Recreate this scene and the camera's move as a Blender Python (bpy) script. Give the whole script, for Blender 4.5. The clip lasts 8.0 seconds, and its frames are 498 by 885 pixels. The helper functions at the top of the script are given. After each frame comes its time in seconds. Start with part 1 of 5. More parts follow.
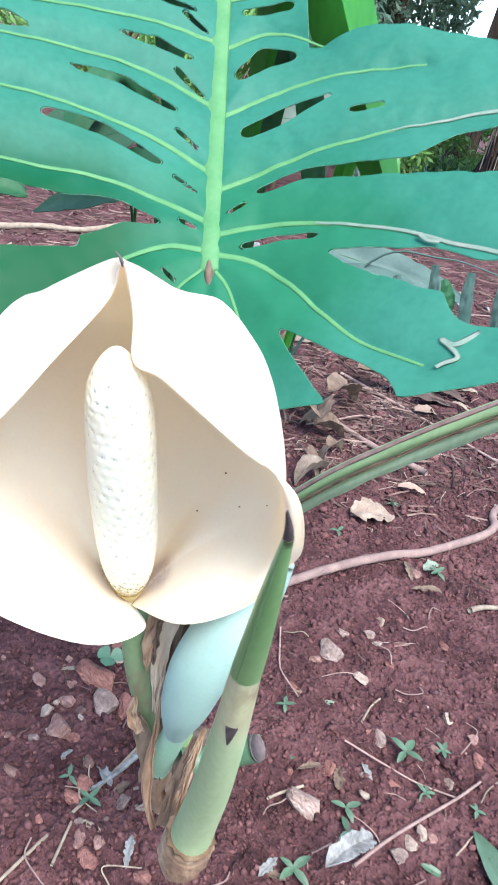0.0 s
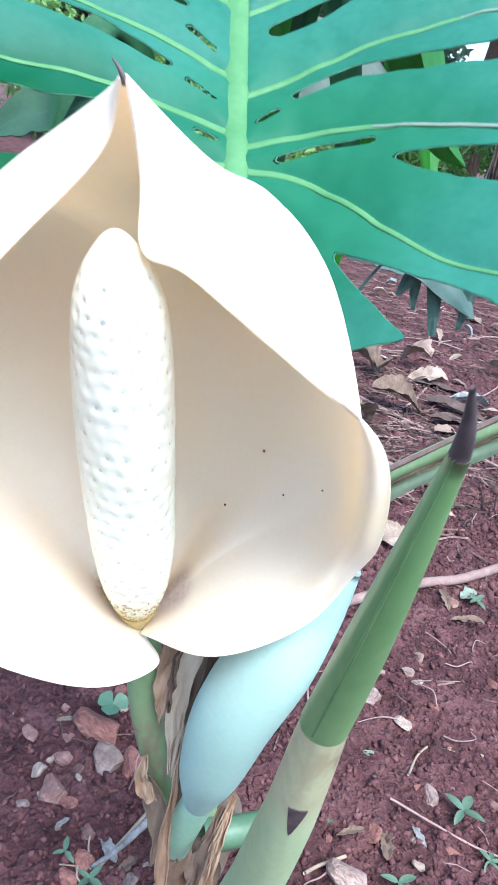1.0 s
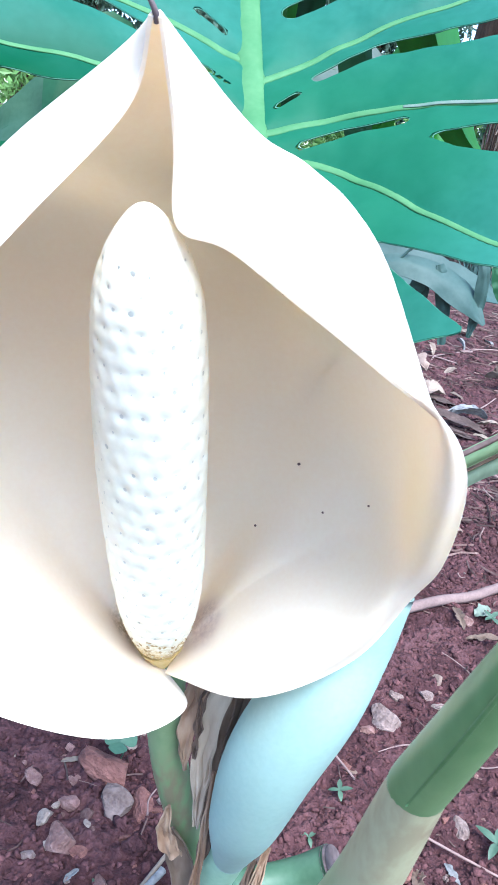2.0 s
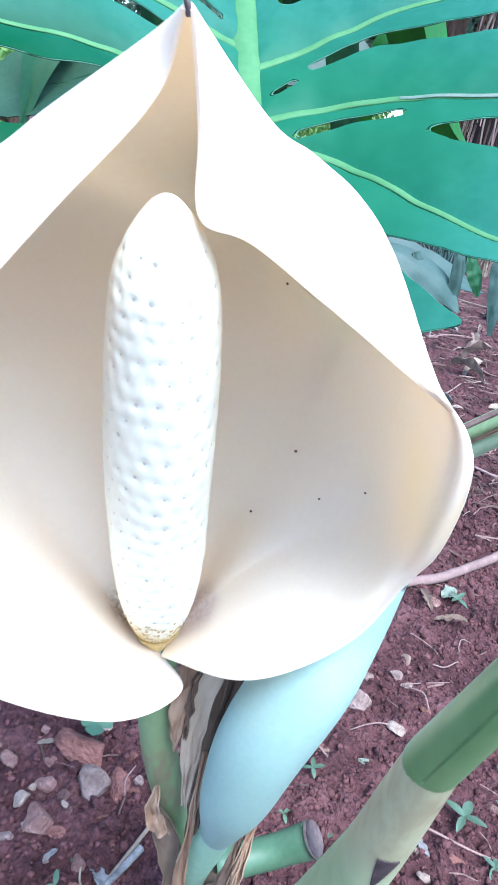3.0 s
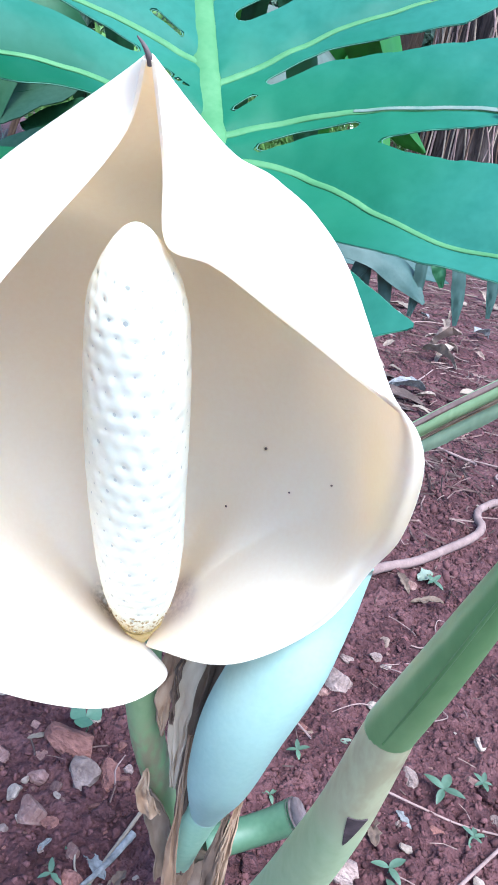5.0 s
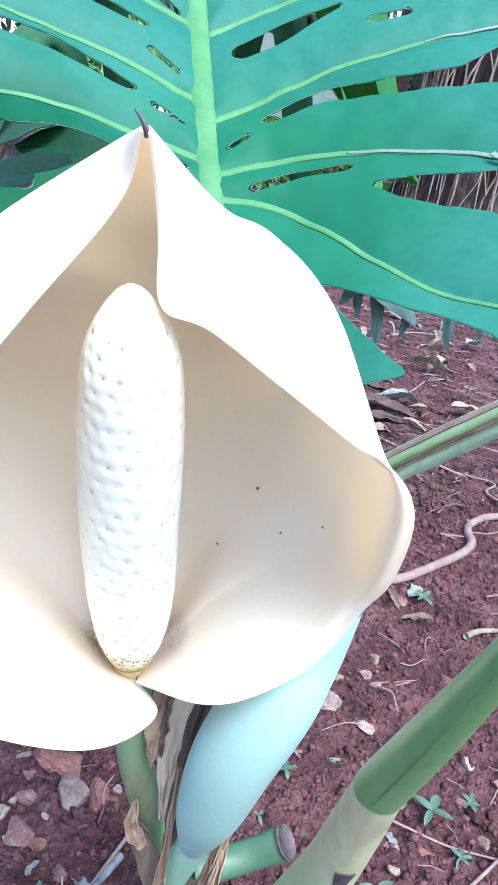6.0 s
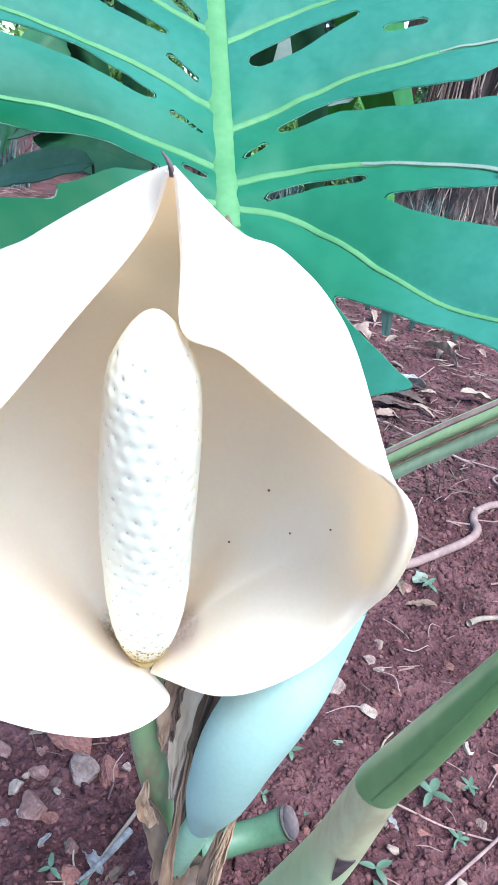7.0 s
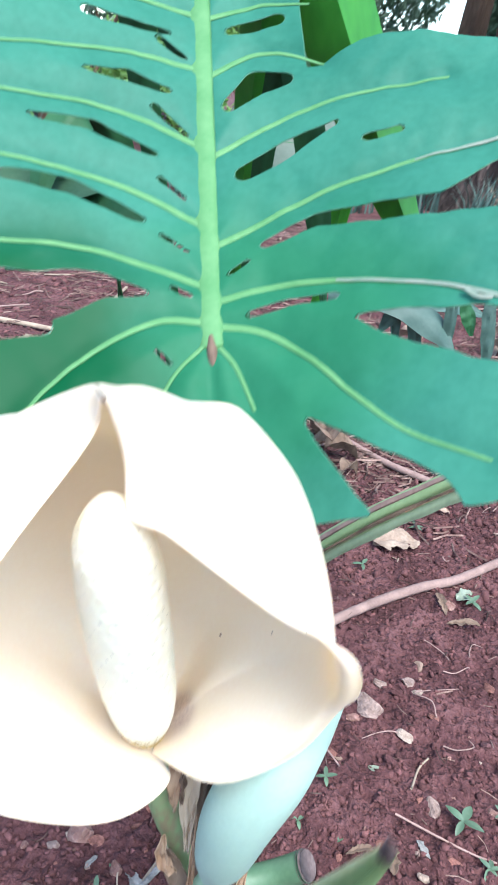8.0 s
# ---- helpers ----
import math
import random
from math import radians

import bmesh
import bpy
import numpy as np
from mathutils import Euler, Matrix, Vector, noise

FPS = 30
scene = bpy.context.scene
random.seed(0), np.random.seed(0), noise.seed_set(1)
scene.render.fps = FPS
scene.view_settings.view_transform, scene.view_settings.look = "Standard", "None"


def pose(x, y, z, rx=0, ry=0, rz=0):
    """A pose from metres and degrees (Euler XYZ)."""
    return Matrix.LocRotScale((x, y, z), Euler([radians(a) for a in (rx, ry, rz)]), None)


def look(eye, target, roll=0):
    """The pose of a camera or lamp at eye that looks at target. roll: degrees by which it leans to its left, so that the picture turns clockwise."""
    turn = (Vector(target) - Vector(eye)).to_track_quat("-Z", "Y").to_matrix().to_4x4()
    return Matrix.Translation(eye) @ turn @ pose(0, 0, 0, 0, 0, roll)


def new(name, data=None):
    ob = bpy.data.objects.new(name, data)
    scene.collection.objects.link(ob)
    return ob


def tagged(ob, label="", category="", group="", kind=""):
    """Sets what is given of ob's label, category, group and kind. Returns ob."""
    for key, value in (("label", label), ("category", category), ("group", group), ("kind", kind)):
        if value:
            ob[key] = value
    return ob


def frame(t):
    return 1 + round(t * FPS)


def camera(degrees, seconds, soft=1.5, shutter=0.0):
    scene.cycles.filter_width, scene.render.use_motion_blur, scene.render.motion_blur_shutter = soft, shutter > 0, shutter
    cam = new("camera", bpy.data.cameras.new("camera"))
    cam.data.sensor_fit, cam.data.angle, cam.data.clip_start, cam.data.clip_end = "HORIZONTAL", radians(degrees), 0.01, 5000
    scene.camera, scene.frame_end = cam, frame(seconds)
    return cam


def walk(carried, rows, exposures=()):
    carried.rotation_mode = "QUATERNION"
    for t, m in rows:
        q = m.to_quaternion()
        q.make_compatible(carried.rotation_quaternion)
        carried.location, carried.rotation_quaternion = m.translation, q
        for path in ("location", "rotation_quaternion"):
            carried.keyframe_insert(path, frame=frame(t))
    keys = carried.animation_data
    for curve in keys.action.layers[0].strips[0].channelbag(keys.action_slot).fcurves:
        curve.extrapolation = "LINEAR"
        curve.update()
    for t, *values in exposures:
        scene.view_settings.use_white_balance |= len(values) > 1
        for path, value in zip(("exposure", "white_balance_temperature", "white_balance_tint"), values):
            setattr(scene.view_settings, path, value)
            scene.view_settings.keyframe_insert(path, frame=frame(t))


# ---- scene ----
cam = camera(37.1, 8.0, shutter=0.5)
PATH = [
    (0, (0.033, 0.031, 0.627), (-0.028, 1.817, -0.271), 11.8),
    (0.5, (0.023, 0.072, 0.588), (-0.052, 1.879, -0.265), 11.5),
    (1, (0.018, 0.109, 0.55), (-0.068, 1.939, -0.252), 10.3),
    (1.5, (0.015, 0.128, 0.536), (-0.017, 1.971, -0.24), 8.5),
    (1.7, (0.009, 0.133, 0.534), (-0.066, 1.987, -0.212), 8.8),
    (2.8, (-0.009, 0.137, 0.53), (0.003, 1.987, -0.229), 10.0),
    (3, (-0.012, 0.132, 0.533), (0.025, 1.975, -0.242), 10.5),
    (3.5, (-0.017, 0.117, 0.541), (-0.006, 1.949, -0.26), 10.0),
    (4, (-0.013, 0.119, 0.545), (0.024, 1.957, -0.243), 9.9),
    (4.2, (-0.009, 0.118, 0.541), (0.074, 1.949, -0.257), 9.7),
    (5.3, (-0.011, 0.117, 0.547), (0.087, 1.959, -0.228), 9.3),
    (5.5, (-0.011, 0.119, 0.551), (0.062, 1.97, -0.202), 8.9),
    (6, (-0.013, 0.121, 0.557), (0.106, 1.961, -0.217), 10.1),
    (6.5, (-0.016, 0.117, 0.565), (0.089, 1.944, -0.24), 9.9),
    (7, (-0.017, 0.114, 0.571), (0.089, 1.931, -0.258), 10.8),
    (7.5, (-0.013, 0.105, 0.592), (0.072, 1.922, -0.239), 10.4),
    (7.8, (-0.003, 0.104, 0.612), (-0.012, 1.915, -0.237), 8.4),
    (8, (0.012, 0.117, 0.638), (-0.057, 1.904, -0.258), 7.1),
]
EXPO = 1.98
walk(cam, [(t, look(eye, target, roll)) for t, eye, target, roll in PATH],
     exposures=[(0.0, EXPO, 5980, 4), (0.6, EXPO, 5780, 4), (1.6, EXPO, 5420, 5), (3.2, EXPO, 5260, 6), (6.3, EXPO, 5440, 5), (7.4, EXPO, 5700, 4), (8.0, EXPO, 5980, 4)])

# ---- light: bright open shade under a pale sky ----
world = bpy.data.worlds.new("sky")
scene.world = world
world.use_nodes = True
wn = world.node_tree.nodes
sky = wn.new("ShaderNodeTexSky")
sky.sky_type, sky.sun_disc = "NISHITA", False
sky.sun_elevation, sky.sun_rotation = radians(58), radians(148)
wn["Background"].inputs[1].default_value = 0.15
world.node_tree.links.new(sky.outputs[0], wn["Background"].inputs[0])
sun_data = bpy.data.lights.new("sun", "SUN")
sun_data.energy, sun_data.angle, sun_data.color = 2.35, radians(38), (1.0, 0.96, 0.9)
sun = new("sun", sun_data)
sun.matrix_world = look((0.68, -1.10, 2.1), (0, 0, 0))


# ---- materials ----
def material(name, colors, scale=40.0, *args, **kw):
    """A leaf or petal that also lets light through: thin is the share."""
    thin = kw.pop("thin", 0.0)
    m = surface(name, colors, scale, *args, **kw)
    if thin:
        nd, ln = m.node_tree.nodes, m.node_tree.links
        bs = nd["Principled BSDF"]
        tr, mx = nd.new("ShaderNodeBsdfTranslucent"), nd.new("ShaderNodeMixShader")
        ln.new(bs.inputs["Base Color"].links[0].from_socket, tr.inputs["Color"])
        mx.inputs[0].default_value = thin
        ln.new(bs.outputs[0], mx.inputs[1])
        ln.new(tr.outputs[0], mx.inputs[2])
        ln.new(mx.outputs[0], nd["Material Output"].inputs["Surface"])
    return m


def surface(name, colors, scale=40.0, rough=0.6, bump=0.3, fine=300.0, depth=0.001, sss=0.0, sheen=0.0, vary=0.0, stretch=(1, 1, 1), coat=0.0, spec=0.5, tints=(), island=0.0, gloss=0.0):
    """A surface whose colour runs between two or three tones at two scales, with fine relief."""
    m = bpy.data.materials.new(name)
    m.use_nodes = True
    nd, ln = m.node_tree.nodes, m.node_tree.links
    bs = nd["Principled BSDF"]
    co = nd.new("ShaderNodeTexCoord")
    mp = nd.new("ShaderNodeMapping")
    mp.inputs["Scale"].default_value = stretch
    ln.new(co.outputs["Object"], mp.inputs["Vector"])
    big, small = nd.new("ShaderNodeTexNoise"), nd.new("ShaderNodeTexNoise")
    for tex, sc, det in ((big, scale, 4.0), (small, fine, 6.0)):
        tex.inputs["Scale"].default_value, tex.inputs["Detail"].default_value = sc, det
        ln.new(mp.outputs[0], tex.inputs["Vector"])
    mix = nd.new("ShaderNodeMath")
    mix.operation = "MULTIPLY_ADD"
    mix.inputs[1].default_value = 0.35
    ln.new(small.outputs[0], mix.inputs[0])
    add = nd.new("ShaderNodeMath")
    add.operation = "MULTIPLY"
    add.inputs[1].default_value = 0.65
    ln.new(big.outputs[0], add.inputs[0])
    ln.new(add.outputs[0], mix.inputs[2])
    ramp = nd.new("ShaderNodeValToRGB")
    el = ramp.color_ramp.elements
    stops = [0.34, 0.66] if len(colors) == 2 else [0.3, 0.5, 0.7]
    while len(el) < len(colors):
        el.new(0.5)
    for e, p, c in zip(el, stops, colors):
        e.position, e.color = p, (*c, 1)
    ln.new(mix.outputs[0], ramp.inputs[0])
    last = ramp.outputs[0]
    if vary:
        oi, hs = nd.new("ShaderNodeObjectInfo"), nd.new("ShaderNodeHueSaturation")
        rg = nd.new("ShaderNodeMapRange")
        rg.inputs[3].default_value, rg.inputs[4].default_value = 1 - vary, 1 + vary
        ln.new(oi.outputs["Random"], rg.inputs[0])
        ln.new(rg.outputs[0], hs.inputs["Value"])
        ln.new(last, hs.inputs["Color"])
        last = hs.outputs[0]
    if island:
        gi, hs2, rg2 = nd.new("ShaderNodeNewGeometry"), nd.new("ShaderNodeHueSaturation"), nd.new("ShaderNodeMapRange")
        rg2.inputs[3].default_value, rg2.inputs[4].default_value = 1 - island, 1 + island
        ln.new(gi.outputs["Random Per Island"], rg2.inputs[0])
        ln.new(rg2.outputs[0], hs2.inputs["Value"])
        ln.new(last, hs2.inputs["Color"])
        last = hs2.outputs[0]
    for (cx, cy, cz), radius, colour, amount, *speckle in tints:
        off, dist, edge, blend = nd.new("ShaderNodeVectorMath"), nd.new("ShaderNodeVectorMath"), nd.new("ShaderNodeMapRange"), nd.new("ShaderNodeMix")
        off.operation, dist.operation, blend.data_type = "MULTIPLY_ADD", "DISTANCE", "RGBA"
        off.inputs[1].default_value = (radius * 0.8,) * 3
        ln.new(big.outputs["Color"], off.inputs[0])
        ln.new(co.outputs["Object"], off.inputs[2])
        ln.new(off.outputs[0], dist.inputs[0])
        dist.inputs[1].default_value = (cx + radius * 0.4, cy + radius * 0.4, cz + radius * 0.4)
        edge.interpolation_type = "SMOOTHSTEP"
        edge.inputs[1].default_value, edge.inputs[2].default_value = radius * 0.35, radius
        edge.inputs[3].default_value, edge.inputs[4].default_value = amount, 0.0
        ln.new(dist.outputs["Value"], edge.inputs[0])
        weight = edge.outputs[0]
        if speckle:
            grit, times = nd.new("ShaderNodeMapRange"), nd.new("ShaderNodeMath")
            grit.inputs[1].default_value, grit.inputs[2].default_value = 0.36, 0.62
            times.operation = "MULTIPLY"
            ln.new(small.outputs[0], grit.inputs[0])
            ln.new(grit.outputs[0], times.inputs[0])
            ln.new(weight, times.inputs[1])
            weight = times.outputs[0]
        ln.new(weight, blend.inputs[0])
        ln.new(last, blend.inputs[6])
        blend.inputs[7].default_value = (*colour, 1)
        last = blend.outputs[2]
    ln.new(last, bs.inputs["Base Color"])
    bs.inputs["Roughness"].default_value = rough
    bs.inputs["Specular IOR Level"].default_value = spec
    if gloss:
        rr = nd.new("ShaderNodeMapRange")
        rr.inputs[1].default_value, rr.inputs[2].default_value = 0.3, 0.7
        rr.inputs[3].default_value, rr.inputs[4].default_value = rough - gloss, rough + gloss
        ln.new(big.outputs[0], rr.inputs[0])
        ln.new(rr.outputs[0], bs.inputs["Roughness"])
    if sss:
        bs.inputs["Subsurface Weight"].default_value = sss
        bs.inputs["Subsurface Radius"].default_value = (1.0, 0.75, 0.5)
        bs.inputs["Subsurface Scale"].default_value = 0.006
    if coat:
        bs.inputs["Coat Weight"].default_value, bs.inputs["Coat Roughness"].default_value = coat, 0.35
    bp = nd.new("ShaderNodeBump")
    bp.inputs["Strength"].default_value, bp.inputs["Distance"].default_value = bump, depth
    ln.new(small.outputs[0], bp.inputs["Height"])
    ln.new(bp.outputs[0], bs.inputs["Normal"])
    return m


M_SOIL = material("red_soil", [(0.0265, 0.0104, 0.0108), (0.088, 0.0365, 0.038), (0.180, 0.085, 0.084)], 14, 0.95, 1.0, 130, 0.016, spec=0.2)
M_CRUMB = material("soil_crumb", [(0.054, 0.022, 0.0225), (0.132, 0.057, 0.056)], 60, 0.95, 0.9, 600, 0.0012, spec=0.2, island=0.35)
M_STONE = material("stone", [(0.13, 0.060, 0.050), (0.21, 0.112, 0.093), (0.36, 0.225, 0.19)], 1.6, 0.9, 0.5, 9, 0.02, vary=0.35, spec=0.3)
M_PALE = material("pale_stone", [(0.22, 0.15, 0.115), (0.44, 0.345, 0.28)], 1.6, 0.85, 0.5, 10, 0.02, spec=0.3)
M_GREY = material("grey_stone", [(0.12, 0.075, 0.062), (0.33, 0.235, 0.20)], 1.6, 0.9, 0.5, 9, 0.02, vary=0.2, spec=0.3)
M_REDST = material("red_stone", [(0.105, 0.040, 0.033), (0.30, 0.135, 0.105)], 1.6, 0.9, 0.5, 9, 0.02, vary=0.25, spec=0.3)
# First tint paints the yellow glow of light through the right lip; the rest are stains.
M_SPATHE = material("spathe_white", [(0.872, 0.718, 0.540), (0.900, 0.774, 0.614)], 14, 0.5, 0.12, 500, 0.0004, sss=0.3, spec=0.3, thin=0.32,
                    tints=[((0.033, -0.164, 0.440), 0.030, (0.86, 0.71, 0.43), 0.32), ((-0.0365, -0.118, 0.353), 0.013, (0.42, 0.29, 0.25), 0.7, 1), ((-0.0360, -0.117, 0.350), 0.018, (0.50, 0.38, 0.345), 0.6), ((-0.062, -0.117, 0.350), 0.014, (0.36, 0.24, 0.12), 0.85, 1)])
M_SPADIX = material("spadix_cream", [(0.69, 0.655, 0.515), (0.79, 0.755, 0.62)], 25, 0.55, 0.15, 700, 0.0003, sss=0.25, spec=0.3, tints=[((-0.050, -0.125, 0.343), 0.024, (0.55, 0.42, 0.17), 0.8), ((-0.050, -0.125, 0.345), 0.034, (0.42, 0.29, 0.10), 0.85, 1)])
M_SHEATHG = material("leaf_sheath", [(0.215, 0.285, 0.135), (0.345, 0.405, 0.230)], 14, 0.5, 0.2, 260, 0.0005, stretch=(1, 1, 0.35), tints=[((0.023, -0.238, 0.396), 0.048, (0.37, 0.34, 0.205), 0.85), ((0.023, -0.238, 0.396), 0.040, (0.24, 0.19, 0.11), 0.55, 1), ((0.029, -0.238, 0.404), 0.012, (0.14, 0.08, 0.05), 0.8, 1)])
M_BASE = material("spadix_yellow", [(0.46, 0.33, 0.11), (0.64, 0.50, 0.24)], 90, 0.6, 0.3, 700, 0.0004, sss=0.1)
M_DOT = material("stigma", [(0.42, 0.41, 0.34), (0.54, 0.52, 0.44)], 200, 0.6, 0.1)
M_PIT = material("brown_pit", [(0.26, 0.17, 0.07), (0.42, 0.31, 0.16)], 200, 0.8, 0.1)
M_SPOT = material("dark_fleck", [(0.10, 0.06, 0.05), (0.2, 0.12, 0.1)], 200, 0.8, 0.1)
M_TIP = material("withered_tip", [(0.014, 0.009, 0.009), (0.075, 0.046, 0.048)], 200, 0.8, 0.4)
M_MAUVE = material("mauve_dry_skin", [(0.058, 0.038, 0.037), (0.122, 0.088, 0.086)], 150, 0.8, 0.4)
# The first tint paints in the dimmer light on the lower-left lobe.
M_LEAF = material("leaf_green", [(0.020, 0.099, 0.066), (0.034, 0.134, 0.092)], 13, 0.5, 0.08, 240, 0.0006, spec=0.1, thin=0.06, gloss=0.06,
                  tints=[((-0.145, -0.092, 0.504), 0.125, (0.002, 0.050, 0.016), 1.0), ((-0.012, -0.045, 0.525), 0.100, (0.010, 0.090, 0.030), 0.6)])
M_VEIN = material("vein_green", [(0.056, 0.152, 0.056), (0.086, 0.190, 0.078)], 60, 0.6, 0.1, 300, 0.0003, spec=0.15)
M_RIM = material("leaf_edge", [(0.030, 0.14, 0.080), (0.07, 0.17, 0.105)], 45, 0.7, 0.2, 300, 0.0003)
M_DRYV = material("dry_vein", [(0.080, 0.135, 0.095), (0.165, 0.170, 0.138)], 70, 0.7, 0.3, 500, 0.0003)
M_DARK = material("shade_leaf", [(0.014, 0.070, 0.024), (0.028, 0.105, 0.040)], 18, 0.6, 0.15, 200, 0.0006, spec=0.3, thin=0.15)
M_UNDER = material("leaf_underside", [(0.12, 0.145, 0.10), (0.18, 0.20, 0.15)], 30, 0.55, 0.15, 260, 0.0005)
M_SAGE = material("sage_stalk", [(0.18, 0.245, 0.15), (0.27, 0.335, 0.215)], 26, 0.55, 0.25, 240, 0.0006, stretch=(1, 1, 0.3))
M_LEADEN = material("pale_leaf_back", [(0.048, 0.072, 0.056), (0.085, 0.110, 0.088)], 30, 0.6, 0.15, 260, 0.0005, spec=0.3)
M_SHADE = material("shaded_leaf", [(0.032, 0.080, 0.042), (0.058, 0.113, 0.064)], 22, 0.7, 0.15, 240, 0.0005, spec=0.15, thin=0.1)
M_MID = material("finger_leaf", [(0.028, 0.066, 0.054), (0.050, 0.094, 0.078)], 30, 0.6, 0.15, 260, 0.0005, thin=0.15)
M_STRAP = material("strap_leaf", [(0.035, 0.19, 0.018), (0.065, 0.29, 0.03)], 20, 0.4, 0.15, 160, 0.0006, coat=0.1, thin=0.45, stretch=(1, 1, 0.2))
M_PETI = material("petiole_green", [(0.16, 0.245, 0.105), (0.25, 0.325, 0.165)], 22, 0.5, 0.2, 260, 0.0005, stretch=(1, 1, 0.35), tints=[((-0.040, -0.090, 0.225), 0.050, (0.20, 0.13, 0.085), 0.7, 1)])
M_PETID = material("petiole_deep", [(0.082, 0.175, 0.058), (0.150, 0.255, 0.100)], 26, 0.42, 0.2, 260, 0.0005, stretch=(1, 1, 0.3), coat=0.2)
M_BUD = material("bud_glaucous", [(0.250, 0.350, 0.300), (0.318, 0.430, 0.370)], 18, 0.55, 0.12, 380, 0.0004, sss=0.15)
M_BUDST = material("bud_stalk", [(0.22, 0.36, 0.24), (0.32, 0.46, 0.32)], 30, 0.55, 0.15, 300, 0.0004)
M_FOLD = material("seam_green", [(0.064, 0.145, 0.047), (0.118, 0.21, 0.080)], 60, 0.5, 0.1, 300, 0.0003)
M_CUT = material("cut_stalk", [(0.048, 0.105, 0.056), (0.085, 0.150, 0.085)], 30, 0.5, 0.15, 300, 0.0004)
M_SHEATH = material("dry_sheath", [(0.11, 0.055, 0.03), (0.23, 0.135, 0.08), (0.38, 0.27, 0.185)], 45, 0.85, 0.7, 260, 0.0012, stretch=(1, 1, 0.25))
M_DKSH = material("dark_bract", [(0.045, 0.027, 0.02), (0.12, 0.075, 0.05), (0.2, 0.14, 0.1)], 50, 0.85, 0.6, 260, 0.001, stretch=(1, 1, 0.25))
M_HUSK = material("pale_husk", [(0.34, 0.25, 0.175), (0.54, 0.44, 0.33)], 40, 0.8, 0.6, 260, 0.001, stretch=(1, 1, 0.25))
M_DRY = material("dry_leaf", [(0.10, 0.064, 0.046), (0.19, 0.135, 0.10), (0.30, 0.23, 0.175)], 35, 0.85, 0.6, 240, 0.001, vary=0.3)
M_DEAD = material("dead_leaf", [(0.022, 0.011, 0.008), (0.058, 0.033, 0.025), (0.135, 0.086, 0.066)], 26, 0.85, 0.6, 240, 0.001)
M_DRYP = material("pale_dry_leaf", [(0.16, 0.098, 0.072), (0.27, 0.185, 0.14)], 35, 0.85, 0.6, 240, 0.001, vary=0.2)
M_ASH = material("ashy_leaf", [(0.09, 0.085, 0.08), (0.28, 0.26, 0.245)], 60, 0.9, 0.7, 240, 0.0015)
M_TWIG = material("twig", [(0.155, 0.093, 0.080), (0.265, 0.172, 0.147)], 60, 0.85, 0.6, 300, 0.0008, vary=0.15)
M_STRAW = material("straw", [(0.17, 0.122, 0.088), (0.30, 0.23, 0.168)], 60, 0.85, 0.5, 300, 0.0006, vary=0.2)
M_LITTER = material("leaf_litter", [(0.034, 0.018, 0.016), (0.085, 0.050, 0.042), (0.20, 0.14, 0.118)], 9, 0.9, 0.4, 200, 0.0006, spec=0.2, island=0.7)
M_WEED = material("weed_green", [(0.046, 0.086, 0.046), (0.084, 0.124, 0.074)], 60, 0.5, 0.2, 300, 0.0004, vary=0.2)
M_BARK = material("bark", [(0.008, 0.006, 0.006), (0.030, 0.021, 0.019), (0.105, 0.078, 0.070)], 22, 0.95, 1.0, 60, 0.02, stretch=(1, 1, 0.10), spec=0.2)
M_BARKB = material("brown_bark", [(0.05, 0.03, 0.02), (0.13, 0.08, 0.055)], 9, 0.95, 1.0, 50, 0.02, stretch=(1, 1, 0.2), spec=0.2)
M_TREE = material("tree_leaf", [(0.070, 0.130, 0.085), (0.20, 0.28, 0.19)], 3, 0.5, 0.1, 30, 0.001, thin=0.35)
M_BUSH = material("bush_leaf", [(0.07, 0.17, 0.03), (0.20, 0.35, 0.09)], 3, 0.5, 0.1, 30, 0.001, thin=0.4)


# ---- mesh helpers ----
def mesh_object(name, verts, faces, mat, parent=None, label="", smooth=True):
    me = bpy.data.meshes.new(name)
    me.from_pydata([tuple(v) for v in verts], [], [tuple(f) for f in faces])
    me.polygons.foreach_set("use_smooth", [smooth] * len(me.polygons))
    me.materials.append(mat)
    me.update()
    ob = new(name, me)
    if parent:
        ob.parent = parent
    if label:
        tagged(ob, label)
    return ob


def empty(name, place=(0, 0, 0)):
    ob = new(name)
    ob.empty_display_size = 0.02
    ob.location = place
    return ob


def part(name, geo, mat, parent, label="", smooth=True):
    """A part of a thing whose Empty stands at the world's origin turn; geometry is given in world metres."""
    verts, faces = geo
    at, up = Vector((0, 0, 0)), parent
    while up:
        at, up = at + up.location, up.parent
    return mesh_object(name, [Vector(v) - at for v in verts], faces, mat, parent, label, smooth)


def solid(ob, thick, offset=0.0):
    md = ob.modifiers.new("thickness", "SOLIDIFY")
    md.thickness, md.offset = thick, offset
    sp = ob.modifiers.new("crisp_rim", "EDGE_SPLIT")
    sp.split_angle = radians(50)
    return ob


def spline(points, n):
    """n points along a smooth curve through the given ones (any dimension)."""
    p = np.array(points, float)
    k = len(p)
    ext = np.vstack([2 * p[0] - p[1], p, 2 * p[-1] - p[-2]])
    out = []
    for s in np.linspace(0, k - 1, n):
        i = min(int(s), k - 2)
        f = s - i
        a, b, c, d = ext[i:i + 4]
        out.append(0.5 * (2 * b + (c - a) * f + (2 * a - 5 * b + 4 * c - d) * f * f + (3 * b - a - 3 * c + d) * f ** 3))
    return np.array(out)


